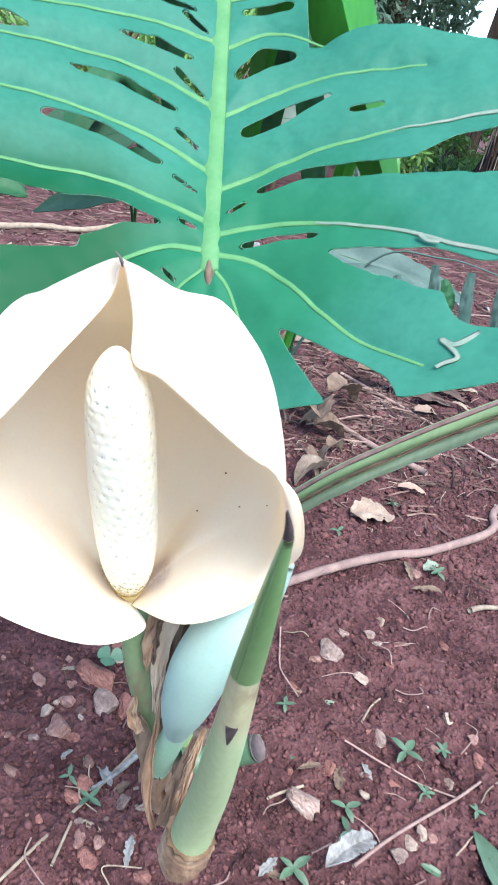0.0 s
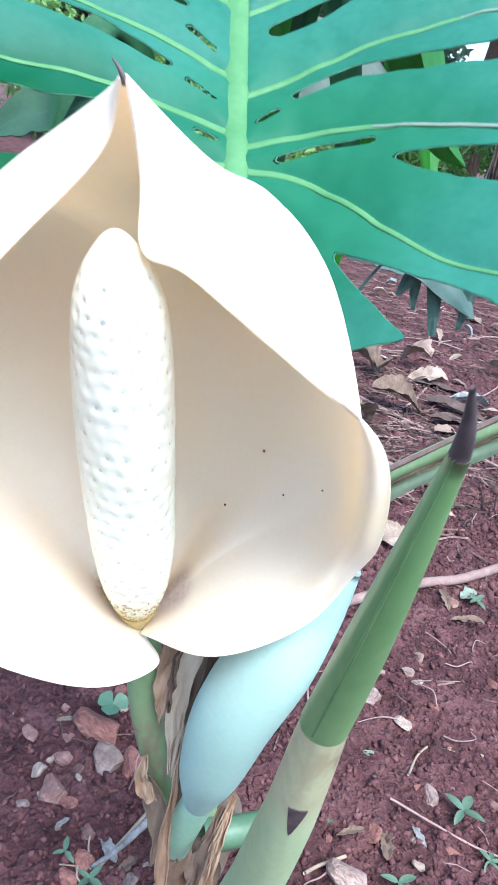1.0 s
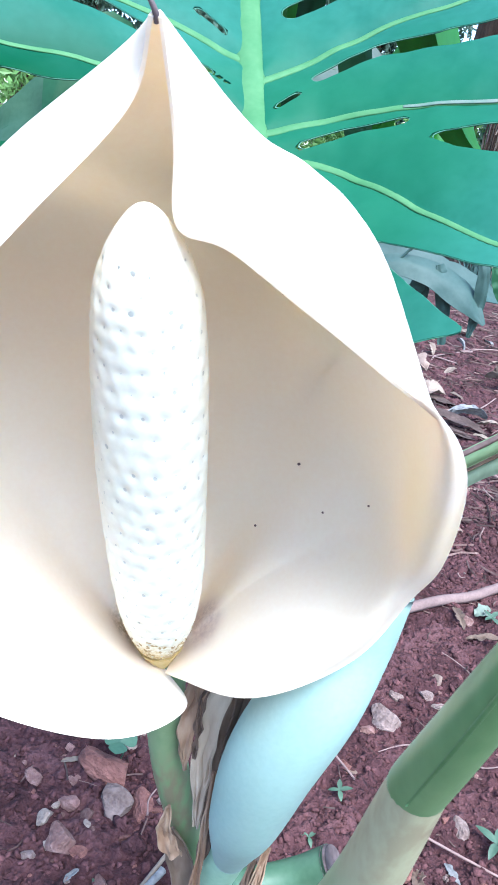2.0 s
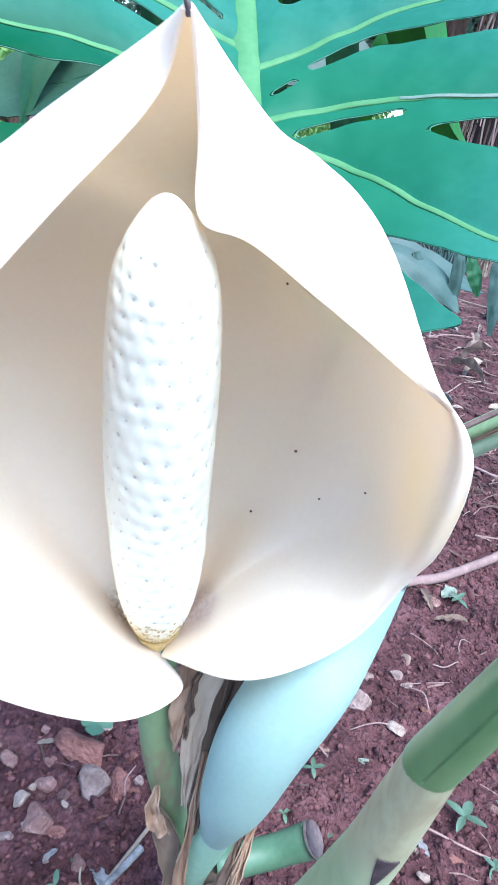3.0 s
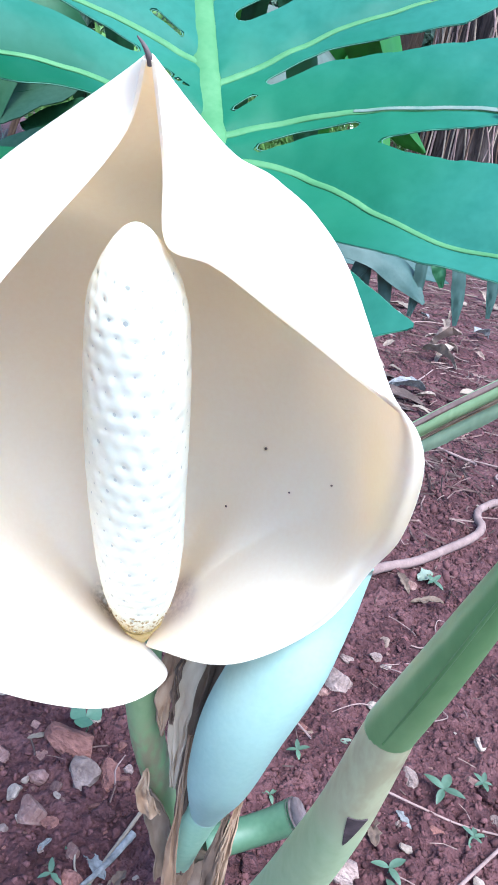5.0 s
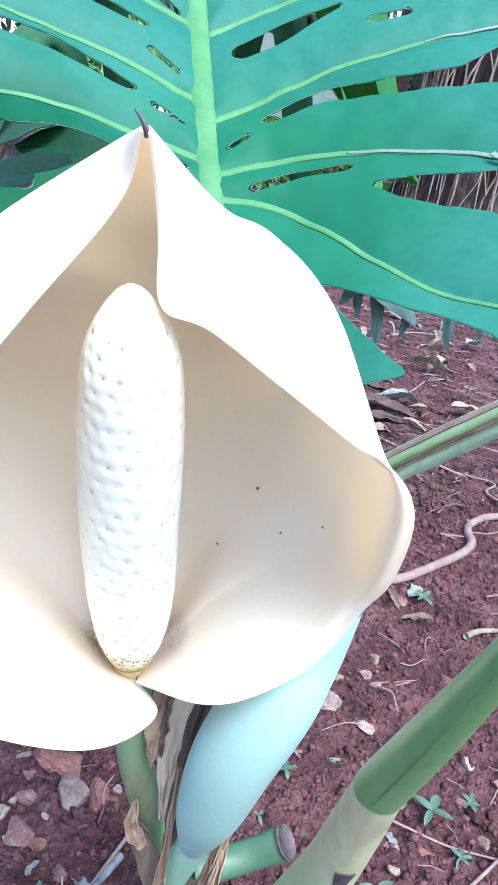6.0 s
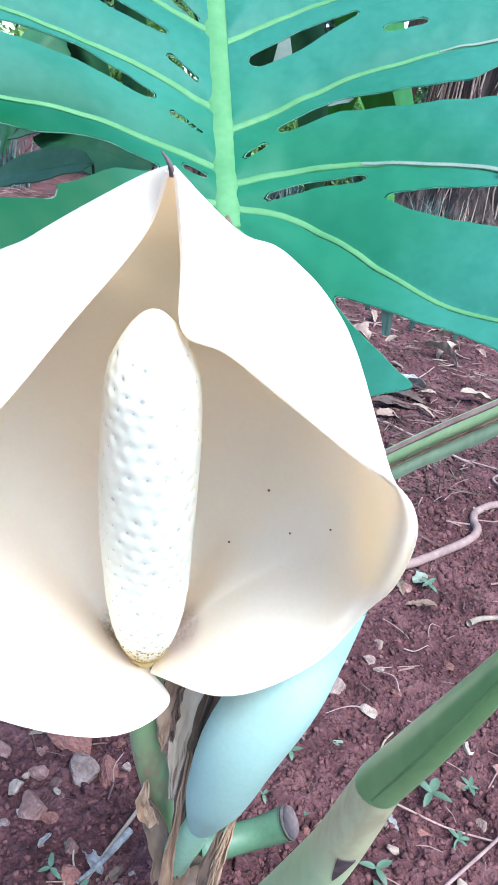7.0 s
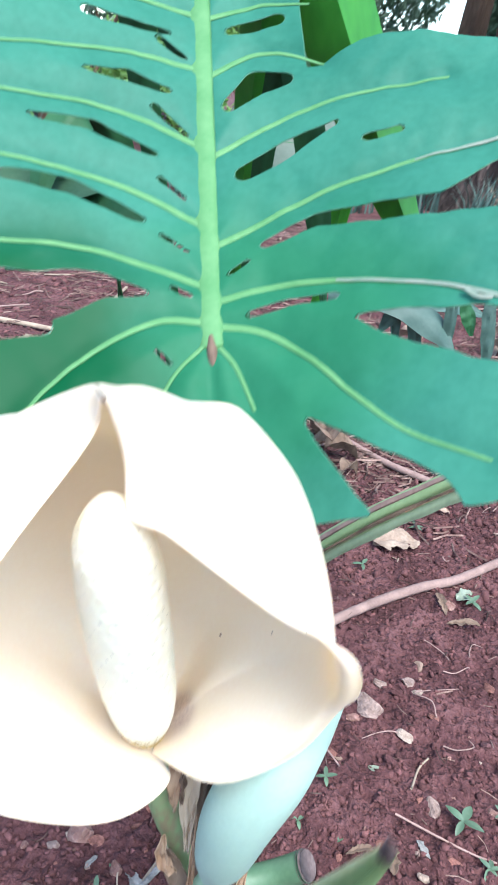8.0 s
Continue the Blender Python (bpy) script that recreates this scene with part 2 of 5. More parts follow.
def grid_faces(a, b, wrap=False):
    f = []
    for i in range(a - 1):
        for j in range(b if wrap else b - 1):
            k = (j + 1) % b
            f.append((i * b + j, i * b + k, (i + 1) * b + k, (i + 1) * b + j))
    return f


def tube(points, radii, sides=12, n=None, flat=1.0, up=(0, 0, 1), rough=0.0, seed=0, caps=True):
    """A tube along a smooth curve; flat squeezes it along 'up'."""
    n = n or max(8, 6 * len(points))
    c = spline(points, n)
    r = spline([[x] for x in radii], n)[:, 0] if len(radii) > 1 else np.full(n, radii[0])
    rng = np.random.default_rng(seed)
    t = np.gradient(c, axis=0)
    t /= np.linalg.norm(t, axis=1)[:, None] + 1e-12
    verts = []
    side = None
    for i in range(n):
        s = np.cross(t[i], up)
        if np.linalg.norm(s) < 0.05:
            s = side if side is not None else np.cross(t[i], (1, 0, 0))
        s = s / np.linalg.norm(s)
        if side is not None and s @ side < 0:
            s = -s
        side = s
        w = np.cross(s, t[i])
        for j in range(sides):
            a = 2 * math.pi * j / sides
            q = r[i] * (1 + rough * rng.normal())
            verts.append(c[i] + q * (math.cos(a) * s + flat * math.sin(a) * w))
    faces = grid_faces(n, sides, True)
    if caps:
        faces.append(tuple(range(sides)))
        faces.append(tuple((n - 1) * sides + j for j in range(sides))[::-1])
    return verts, faces


def join(*geos):
    verts, faces = [], []
    for v, f in geos:
        k = len(verts)
        verts += list(v)
        faces += [tuple(i + k for i in q) for q in f]
    return verts, faces


# ---- ground: one sheet of red soil out to the horizon ----
def ground_height(x, y):
    near = max(0.0, 1.0 - max(0.0, y - 2.5) / 4.0)
    h = 0.010 * noise.noise((x * 4, y * 4, 0.3)) + 0.006 * noise.noise((x * 14, y * 14, 4.1))
    h += 0.006 * noise.noise((x * 45, y * 45, 8.0)) + 0.005 * noise.noise((x * 110, y * 110, 2.0)) + 0.0032 * noise.noise((x * 230, y * 230, 6.0))
    return h * near - 0.004


def spaced(edges, counts):
    out = []
    for a, b, n in zip(edges[:-1], edges[1:], counts):
        out += list(np.linspace(a, b, n, endpoint=False))
    return out + [edges[-1]]


gx = spaced([-400, -40, -6, -1.2, -0.35, 0.75, 1.6, 8, 40, 400], [6, 12, 24, 50, 400, 50, 24, 12, 6])
gy = spaced([-400, -30, -3, 0.2, 0.36, 1.3, 2.4, 6, 40, 600], [6, 10, 12, 14, 350, 150, 50, 20, 8])
gv = [(x, y, ground_height(x, y) if (-1.5 < x < 2 and 0 < y < 6) else -0.004) for y in gy for x in gx]
ground = mesh_object("ground", gv, grid_faces(len(gy), len(gx)), M_SOIL)
tagged(ground, "loose red-brown garden soil with crumbs and litter", "ground", kind="structure")

# ---- the flowering plant ----
plant = empty("flowering_plant", (0.02, 0.50, 0.0))
tagged(plant, "large split-leaved plant with an open white flower in red soil", "plant")

# the hood of the flower: five curves from base to tip, left margin round the back to right margin
R_MARGIN = [(-0.0258, 0.3690, 0.3360), (0.0071, 0.3447, 0.3513), (0.0395, 0.3489, 0.3715), (0.0530, 0.3490, 0.3998), (0.0564, 0.3329, 0.4252), (0.0465, 0.3017, 0.4713), (0.0225, 0.2968, 0.4886), (-0.0004, 0.3005, 0.5011), (-0.0171, 0.3047, 0.5095), (-0.0290, 0.3077, 0.5117), (-0.0317, 0.3110, 0.5290), (-0.0355, 0.3020, 0.5520)]
R_BELLY = [(-0.0250, 0.3770, 0.3355), (0.0020, 0.3785, 0.3735), (0.0265, 0.3770, 0.3955), (0.0415, 0.3740, 0.4190), (0.0410, 0.3660, 0.4430), (0.0350, 0.3539, 0.4751), (0.0242, 0.3522, 0.5056), (0.0100, 0.3525, 0.5204), (0.0032, 0.3577, 0.5242), (-0.0067, 0.3584, 0.5295), (-0.0159, 0.3371, 0.5322), (-0.0360, 0.3030, 0.5530)]
SPINE = [(-0.0280, 0.3830, 0.3350), (-0.0240, 0.3940, 0.3430), (-0.0180, 0.4020, 0.3620), (-0.0140, 0.4040, 0.3920), (-0.0140, 0.4020, 0.4240), (-0.0160, 0.3960, 0.4560), (-0.0193, 0.3865, 0.4867), (-0.0227, 0.3793, 0.5017), (-0.0261, 0.3747, 0.5124), (-0.0310, 0.3687, 0.5251), (-0.0350, 0.3488, 0.5378), (-0.0365, 0.3030, 0.5530)]
L_BELLY = [(-0.0290, 0.3780, 0.3325), (-0.0450, 0.3785, 0.3450), (-0.0640, 0.3800, 0.3660), (-0.0860, 0.3795, 0.3900), (-0.1075, 0.3725, 0.4230), (-0.1190, 0.3575, 0.4700), (-0.0985, 0.3515, 0.5085), (-0.0885, 0.3467, 0.5164), (-0.0800, 0.3374, 0.5220), (-0.0712, 0.3313, 0.5292), (-0.0457, 0.3193, 0.5480), (-0.0370, 0.3030, 0.5530)]
L_MARGIN = [(-0.0260, 0.3740, 0.3320), (-0.0152, 0.3616, 0.3268), (-0.0379, 0.3266, 0.3394), (-0.0839, 0.3050, 0.3675), (-0.1300, 0.3060, 0.3990), (-0.1240, 0.2880, 0.4480), (-0.0804, 0.2755, 0.4797), (-0.0704, 0.2783, 0.4912), (-0.0625, 0.2841, 0.5030), (-0.0563, 0.2925, 0.5131), (-0.0419, 0.3085, 0.5355), (-0.0375, 0.3020, 0.5520)]


TROUGH = [0.0, -0.35, -0.5, 0.1, 0.9, 0.9, 0.6, 0.4, 0.25, 0.1, 0.0, 0.0]
LIP_ROLL = [0.0, 0.10, 0.28, 0.50, 0.68, 0.52, 0.1, 0.03, 0.0, 0.0, 0.0, 0.0]


def eased(c, times):
    """A run of points with its small kinks evened out."""
    c = np.array(c)
    for _ in range(times):
        c[1:-1] = (c[:-2] + 2 * c[1:-1] + c[2:]) / 4
    return c


def hood(rows=96, across=88):
    """Ribs from the left margin round the back to the right margin; the side lips roll outward."""
    lm, lb, sp, rb, rm = [spline(c, rows) for c in (L_MARGIN, L_BELLY, SPINE, R_BELLY, R_MARGIN)]
    lb, sp, rb = eased(lb, 20), eased(sp, 30), eased(rb, 24)
    lm, rm = eased(lm, 4), eased(rm, 4)
    roll = spline([[x] for x in LIP_ROLL], rows)
    rl = rm + 0.20 * (rb - rm) + roll * np.array([-0.0075, -0.0135, 0.0050])
    rm = rm + roll * np.array([0.0045, 0.0135, -0.0075])
    ll = lm + 0.20 * (lb - lm) + roll * np.array([0.0060, -0.0125, 0.0040])
    deep = spline([[x] for x in TROUGH], rows)
    lt = 0.45 * lb + 0.55 * sp + deep * np.array([-0.004, 0.015, -0.002])
    rt = 0.45 * rb + 0.55 * sp + deep * np.array([0.002, 0.009, -0.002])
    curves = [lm, ll, lb, lt, sp, rt, rb, rl, rm]
    verts = []
    for i in range(rows):
        verts += list(spline([c[i] for c in curves], across))
    return verts, grid_faces(rows, across)


spathe = part("spathe", hood(), M_SPATHE, plant, "broad waxy white hood, open at the front")
solid(spathe, 0.0010)
part("withered_tip", tube([(-0.0363, 0.3035, 0.5512), (-0.0367, 0.3022, 0.5530), (-0.0378, 0.3018, 0.5548), (-0.0394, 0.3016, 0.5564)], [0.0008, 0.0007, 0.0005, 0.0002], 8), M_MAUVE, plant, "dark withered tip of the hood")

# the knobbly club in it
AXIS = spline([(-0.0300, 0.3745, 0.3435), (-0.0316, 0.3605, 0.3820), (-0.0343, 0.343, 0.430), (-0.0357, 0.322, 0.482), (-0.0372, 0.3092, 0.5155)], 241)
RAD = spline([[0.0072], [0.0122], [0.0150], [0.0163], [0.0168], [0.0170], [0.0167], [0.0159], [0.0145], [0.0124], [0.0102]], 241)[:, 0]
RAD *= np.clip(1 - np.clip((np.linspace(0, 1, 241) - 0.81) / 0.1905, 0, 1) ** 2.0, 0.0, 1) ** 0.53
AXT = np.gradient(AXIS, axis=0)
AXT /= np.linalg.norm(AXT, axis=1)[:, None]
AXS = np.cross(AXT, (0, -1, 0.35))
AXS /= np.linalg.norm(AXS, axis=1)[:, None]
AXW = np.cross(AXS, AXT)
FLORET_ROWS, FLORET_ROUND = 31, 17


def club_point(i, a, out):
    return AXIS[i] + (RAD[i] + out) * (math.cos(a) * AXS[i] + math.sin(a) * AXW[i])


def warp(a, f):
    """How far the rows of florets stray from a true ring."""
    return 0.45 * noise.noise((math.cos(a) * 1.6, math.sin(a) * 1.6, f * 7))


def club():
    verts, sides = [], 120
    for i in range(241):
        f = i / 240
        for j in range(sides):
            a = 2 * math.pi * j / sides
            row = f * FLORET_ROWS + warp(a, f)
            k = math.floor(row)
            best = 9
            for kk in (k, k + 1):
                ph = (a / (2 * math.pi) * FLORET_ROUND + 0.5 * (kk % 2)) % 1.0
                du, dv = (ph - 0.5) * 1.0, row - kk - 0.0
                best = min(best, du * du + dv * dv * 0.8)
            edge = min(1, f / 0.08) * min(1, max(0.15, (1 - f) / 0.13))
            verts.append(club_point(i, a, -0.00078 * edge * math.exp(-best / 0.06) * (0.75 + warp(a * 2 + 1, f * 9)) + 0.0005 * edge * warp(a * 3, f * 4)))
    f = grid_faces(241, sides, True)
    f.append(tuple(240 * sides + j for j in range(sides)))
    return verts, f


spadix = part("spadix", club(), M_SPADIX, plant, "cream knobbly club of packed florets")
dots = []
for k in range(1, FLORET_ROWS - 2):
    for q in range(FLORET_ROUND):
        if noise.noise((k * 3.7, q * 5.3, 8.0)) < -0.42:
            continue
        a = ((q + 0.5 - 0.5 * (k % 2)) / FLORET_ROUND) * 2 * math.pi
        f = (k - warp(a, k / FLORET_ROWS)) / FLORET_ROWS
        i = min(240, max(0, int(round(f * 240))))
        c = club_point(i, a, -0.00062 * min(1, f / 0.08) * min(1, max(0.15, (1 - f) / 0.13)))
        s = 0.00070 * (1 + 0.7 * noise.noise((k * 1.3, q * 2.1, 0)))
        nrm = np.array(c) - AXIS[i]
        nrm /= np.linalg.norm(nrm)
        e1 = AXT[i]
        e2 = np.cross(nrm, e1)
        ring = [c + s * (math.cos(x) * e1 * 1.4 + math.sin(x) * e2) for x in np.linspace(0, 2 * math.pi, 7)[:-1]]
        dots.append((ring + [c + nrm * 0.00025], [(x, (x + 1) % 6, 6) for x in range(6)]))
RNGP = random.Random(41)
stig = part("floret_pitting", join(*dots), M_DOT, spadix, "tiny dark pits of the florets")
tagged(stig, kind="stuff")
pits = []
for q in range(190):
    i, a = 3 + int(34 * RNGP.random() ** 1.2), RNGP.uniform(0, 2 * math.pi)
    c = club_point(i, a, 0.00018)
    nrm = (np.array(c) - AXIS[i]) / np.linalg.norm(np.array(c) - AXIS[i])
    e1 = AXT[i] * math.cos(a * 7) + np.cross(nrm, AXT[i]) * math.sin(a * 7)
    e2 = np.cross(nrm, e1)
    s = RNGP.uniform(0.0003, 0.0006)
    ring = [c + s * (math.cos(x) * e1 * 1.7 + math.sin(x) * e2) for x in np.linspace(0, 2 * math.pi, 7)[:-1]]
    pits.append((ring + [c + nrm * 0.0002], [(x, (x + 1) % 6, 6) for x in range(6)]))
tagged(part("brown_pitting", join(*pits), M_PIT, spadix, "brown worn pits near the foot"), kind="stuff")
collar = tube([(-0.0296, 0.3775, 0.3345), (-0.0299, 0.3752, 0.3415), (-0.0302, 0.3725, 0.3490)], [0.0040, 0.0066, 0.0098], 28, 24, rough=0.02)
part("spadix_foot", collar, M_BASE, spadix, "yellowish foot of the club")

# stalk of the open flower, and the pale bud behind it on its own stalk
part("flower_stalk", tube([(-0.029, 0.388, 0.330), (-0.0275, 0.402, 0.285), (-0.0215, 0.412, 0.240), (-0.0100, 0.425, 0.190), (0.002, 0.44, 0.140)],
                          [0.009, 0.0090, 0.0089, 0.0087, 0.0085], 20, 40), M_PETI, plant, "thick green flower stalk")
bud = part("bud", tube([(0.0128, 0.3890, 0.220), (0.0138, 0.384, 0.238), (0.016, 0.377, 0.263), (0.0215, 0.372, 0.300), (0.0338, 0.372, 0.336), (0.0462, 0.373, 0.363), (0.0570, 0.367, 0.391)],
                       [0.0078, 0.0118, 0.0163, 0.0193, 0.0190, 0.0125, 0.003], 32, 60), M_BUD, plant, "smooth pale blue-green closed flower bud")
part("bud_stalk", tube([(0.0035, 0.413, 0.152), (0.007, 0.401, 0.190), (0.0130, 0.390, 0.223)], [0.0085, 0.0098, 0.0090], 20, 20), M_BUDST, bud, "grey-green stalk below the bud")


def husk(points, widths, curl, seed, n=40, m=10):
    """A papery strip along a curve, rolled and torn at its edges."""
    c = spline(points, n)
    w = spline([[x] for x in widths], n)[:, 0]
    t = np.gradient(c, axis=0)
    t /= np.linalg.norm(t, axis=1)[:, None]
    verts = []
    for i in range(n):
        s = np.cross(t[i], (0, -1, 0.3))
        s /= np.linalg.norm(s)
        o = np.cross(s, t[i])
        for j in range(m):
            f = j / (m - 1) * 2 - 1
            k = w[i] * (1 + 0.25 * noise.noise((i * 0.11, seed, f)))
            p = c[i] + s * k * math.sin(f * curl) / max(0.3, math.sin(min(curl, 1.5))) + o * k * (1 - math.cos(f * curl)) * 0.8
            p = p + o * 0.003 * noise.noise((i * 0.10, f * 2.5, seed)) + s * 0.0015 * noise.noise((i * 0.16, f, seed + 5))
            verts.append(p)
    return verts, grid_faces(n, m)


for pts, wd, cu, mt, lab in (
        # bract edge beside the bud, the groove's shade put into its dark colour
        ([(0.0075, 0.396, 0.312), (0.0048, 0.399, 0.277), (0.0029, 0.399, 0.255), (0.0011, 0.396, 0.2354), (0.0008, 0.392, 0.2166), (0.002, 0.396, 0.185)], [0.004, 0.0035, 0.003, 0.0028, 0.003, 0.004], 1.2, M_DKSH, "dark brown strip among the dry bracts"),
        ([(-0.0006, 0.390, 0.268), (-0.0008, 0.388, 0.245), (-0.0014, 0.388, 0.2263), (-0.0016, 0.387, 0.2045), (-0.001, 0.387, 0.177), (0.0015, 0.387, 0.150), (0.010, 0.386, 0.121)], [0.0006, 0.0014, 0.0020, 0.0026, 0.0028, 0.0026, 0.002], 0.9, M_SHEATH, "long brown dry bract strip"),
        ([(-0.003, 0.3945, 0.318), (-0.0062, 0.395, 0.300), (-0.0070, 0.395, 0.278), (-0.0066, 0.397, 0.2523), (-0.0056, 0.399, 0.224)], [0.0058, 0.0055, 0.0050, 0.0038, 0.0012], 0.7, M_HUSK, "pale papery husk"),
        ([(-0.013, 0.392, 0.318), (-0.0155, 0.3925, 0.300), (-0.0160, 0.393, 0.280), (-0.0150, 0.395, 0.262)], [0.0045, 0.0042, 0.0030, 0.0008], 0.9, M_SHEATH, "brown dry bract strip"),
        ([(-0.0095, 0.391, 0.318), (-0.0112, 0.3912, 0.295), (-0.0110, 0.393, 0.272)], [0.0012, 0.0014, 0.0005], 0.9, M_DKSH, "dark brown strip among the dry bracts"),
        ([(0.031, 0.402, 0.216), (0.0270, 0.396, 0.190), (0.0240, 0.391, 0.163), (0.0235, 0.388, 0.128)], [0.0012, 0.0032, 0.0042, 0.004], 1.2, M_SHEATH, "crumpled brown dry bract"),
        ([(0.0255, 0.401, 0.207), (0.0215, 0.394, 0.187), (0.0185, 0.388, 0.162), (0.017, 0.384, 0.130)], [0.0012, 0.0030, 0.0042, 0.005], 1.1, M_DKSH, "crumpled brown dry bract"),
        ([(0.0285, 0.399, 0.206), (0.0255, 0.393, 0.186), (0.0225, 0.386, 0.160), (0.0215, 0.383, 0.135)], [0.0008, 0.0016, 0.0016, 0.0012], 0.9, M_SHEATH, "pale papery husk"),
        ([(-0.0205, 0.402, 0.230), (-0.0200, 0.400, 0.213), (-0.0125, 0.398, 0.202)], [0.0018, 0.0040, 0.0036], 1.0, M_SHEATH, "curled brown papery husk"),
        # added dark backing that closes the gap and hides the leaf stalk
        ([(0.003, 0.409, 0.320), (0.001, 0.409, 0.285), (0.000, 0.409, 0.245), (0.002, 0.410, 0.20)], [0.0075, 0.0075, 0.006, 0.005], 0.5, M_DKSH, "dark brown strip among the dry bracts"),
        ([(-0.020, 0.410, 0.206), (-0.010, 0.408, 0.186), (0.000, 0.405, 0.150)], [0.003, 0.006, 0.008], 1.2, M_DKSH, "brown dry bract strip")):
    solid(part("bract", husk(pts, wd, cu, len(pts) + wd[0] * 900), mt, plant, lab), 0.0008)
HOOD = np.array(hood()[0])
for x, y, z, s in ((0.0100, 0.3915, 0.4240, 0.0007), (-0.004, 0.393, 0.394, 0.0006), (0.023, 0.385, 0.408, 0.0005), (-0.002, 0.385, 0.488, 0.0006), (0.034, 0.372, 0.418, 0.0005)):
    hx, hy, hz = HOOD[np.argmin(((HOOD - (x, y, z)) ** 2).sum(1))]
    part("fleck", tube([(hx, hy + 0.0006, hz), (hx, hy - 0.0011, hz + 0.0006)], [s, s * 0.8], 8, 4), M_SPOT, spathe, "tiny dark fleck")

part("stalk_node", tube([(0.0036, 0.4130, 0.157), (0.0055, 0.419, 0.130), (0.012, 0.43, 0.095)], [0.0092, 0.0098, 0.011], 20, 24, rough=0.02), M_SHEATH, plant, "tan dried node under the bud stalk")

# creeping stem, cut stub, and the young leaf sheath in front
part("stem", tube([(0.03, 0.60, -0.03), (0.025, 0.53, 0.04), (0.02, 0.45, 0.105), (0.022, 0.412, 0.138)], [0.020, 0.020, 0.017, 0.011], 24, 40, rough=0.015), M_DKSH, plant, "brown scarred creeping stem")
stub = part("cut_stalk", tube([(0.018, 0.436, 0.136), (0.038, 0.444, 0.137), (0.057, 0.448, 0.144), (0.0735, 0.447, 0.158)], [0.0105, 0.0098, 0.0098, 0.0108], 20, 20), M_CUT, plant, "short cut-off green leaf stalk")
part("cut_end", tube([(0.0725, 0.4472, 0.1570), (0.0750, 0.4468, 0.1592)], [0.0109, 0.0100], 20, 6), M_MAUVE, stub, "mauve-grey dried cut end")
young = part("leaf_sheath", tube([(0.0355, 0.363, 0.135), (0.0390, 0.350, 0.188), (0.0422, 0.3155, 0.2689), (0.0428, 0.2855, 0.3363), (0.0430, 0.2725, 0.3680), (0.0431, 0.2585, 0.4090), (0.0432, 0.2520, 0.4240)],
                                 [0.0155, 0.0136, 0.0112, 0.0092, 0.0080, 0.0065, 0.0048], 24, 60), M_SHEATHG, plant, "stout yellow-green leaf sheath with a brown scar")
TOP_LINE = [(0.0431, 0.2577, 0.4110), (0.0431, 0.2567, 0.4140), (0.0433, 0.2425, 0.4420), (0.0434, 0.2265, 0.4745), (0.0435, 0.2095, 0.5105)]
TOP_RADII = [0.0063, 0.0064, 0.0055, 0.0040, 0.0017]
part("sheath_top", tube(TOP_LINE, TOP_RADII, 24, 40), M_PETID, young, "darker green rolled upper part")
part("sheath_tip", tube([(0.0435, 0.2098, 0.5098), (0.0427, 0.2066, 0.5160), (0.0410, 0.2036, 0.5225)], [0.0017, 0.0012, 0.0004], 12, 12), M_TIP, young, "black withered tip")
part("sheath_foot", tube([(0.0340, 0.367, 0.120), (0.0352, 0.3625, 0.137), (0.0364, 0.3585, 0.154), (0.0376, 0.3545, 0.170)], [0.0135, 0.0168, 0.0172, 0.0166], 36, 30, rough=0.045), M_SHEATH, young, "brown papery foot")


def tube_patch(a, z, r0, r1, wide, n=12, m=7, lift=0.0004):
    """A triangular skin patch on the front of a stalk from a down to z."""
    a, z = np.array(a), np.array(z)
    t = (z - a) / np.linalg.norm(z - a)
    s = np.cross(t, (0.0, -0.75, 0.66))
    s /= np.linalg.norm(s)
    o = np.cross(t, s)
    o *= -1 if o[1] > 0 else 1
    verts = []
    for i in range(n):
        f = i / (n - 1)
        for j in range(m):
            g = (j / (m - 1) * 2 - 1) * wide * (1 - f) ** 0.8
            verts.append(a + f * (z - a) + (r0 + f * (r1 - r0) + lift) * (math.sin(g) * s + math.cos(g) * o))
    return verts, grid_faces(n, m)


solid(part("scar", tube_patch((0.0430, 0.2690, 0.3780), (0.0430, 0.2755, 0.3605), 0.0078, 0.0083, 0.36, lift=0.00015), M_TIP, young, "dark triangular scar"), 0.0003)

fold = [np.array(p) + r * np.array((-0.50, -0.82, -0.20)) for p, r in zip(TOP_LINE[1:], TOP_RADII[1:])]
part("fold", tube([tuple(p) for p in fold], [0.0003, 0.0005, 0.0004, 0.0002], 8, 40), M_FOLD, young, "dark seam of the rolled leaf")

# ---- the large split leaf behind the flower ----
LEAF_O = np.array([-0.024, 0.478, 0.508])
LEAF_M = np.array([-0.170, 0.762, 0.625])
LEAF_M /= np.linalg.norm(LEAF_M)
LEAF_R = np.array([0.979, 0.057, 0.197])
LEAF_R -= LEAF_M * (LEAF_R @ LEAF_M)
LEAF_R /= np.linalg.norm(LEAF_R)
LEAF_N = np.cross(LEAF_R, LEAF_M)
LEAF_N *= math.copysign(1, LEAF_N[2])


def leaf_lift(u, v):
    edge = min(1.0, max(0.0, (v - 0.015) / 0.06))
    return 0.0048 * edge * edge * (3 - 2 * edge) + 0.0251 + 0.0279 * u - 0.1088 * v + 0.2529 * u * u - 0.857 * u * v + 3.04 * v * v / (1 + (v / 0.16) ** 2)


def leaf_at(u, v, out=0.0):
    return LEAF_O + u * LEAF_M + v * LEAF_R + (leaf_lift(u, v) + out) * LEAF_N


def leaf_wave(u, v):
    return 0.0016 * noise.noise((u * 26, v * 26, 3.3)) + 0.0008 * noise.noise((u * 90, v * 90, 1.3))


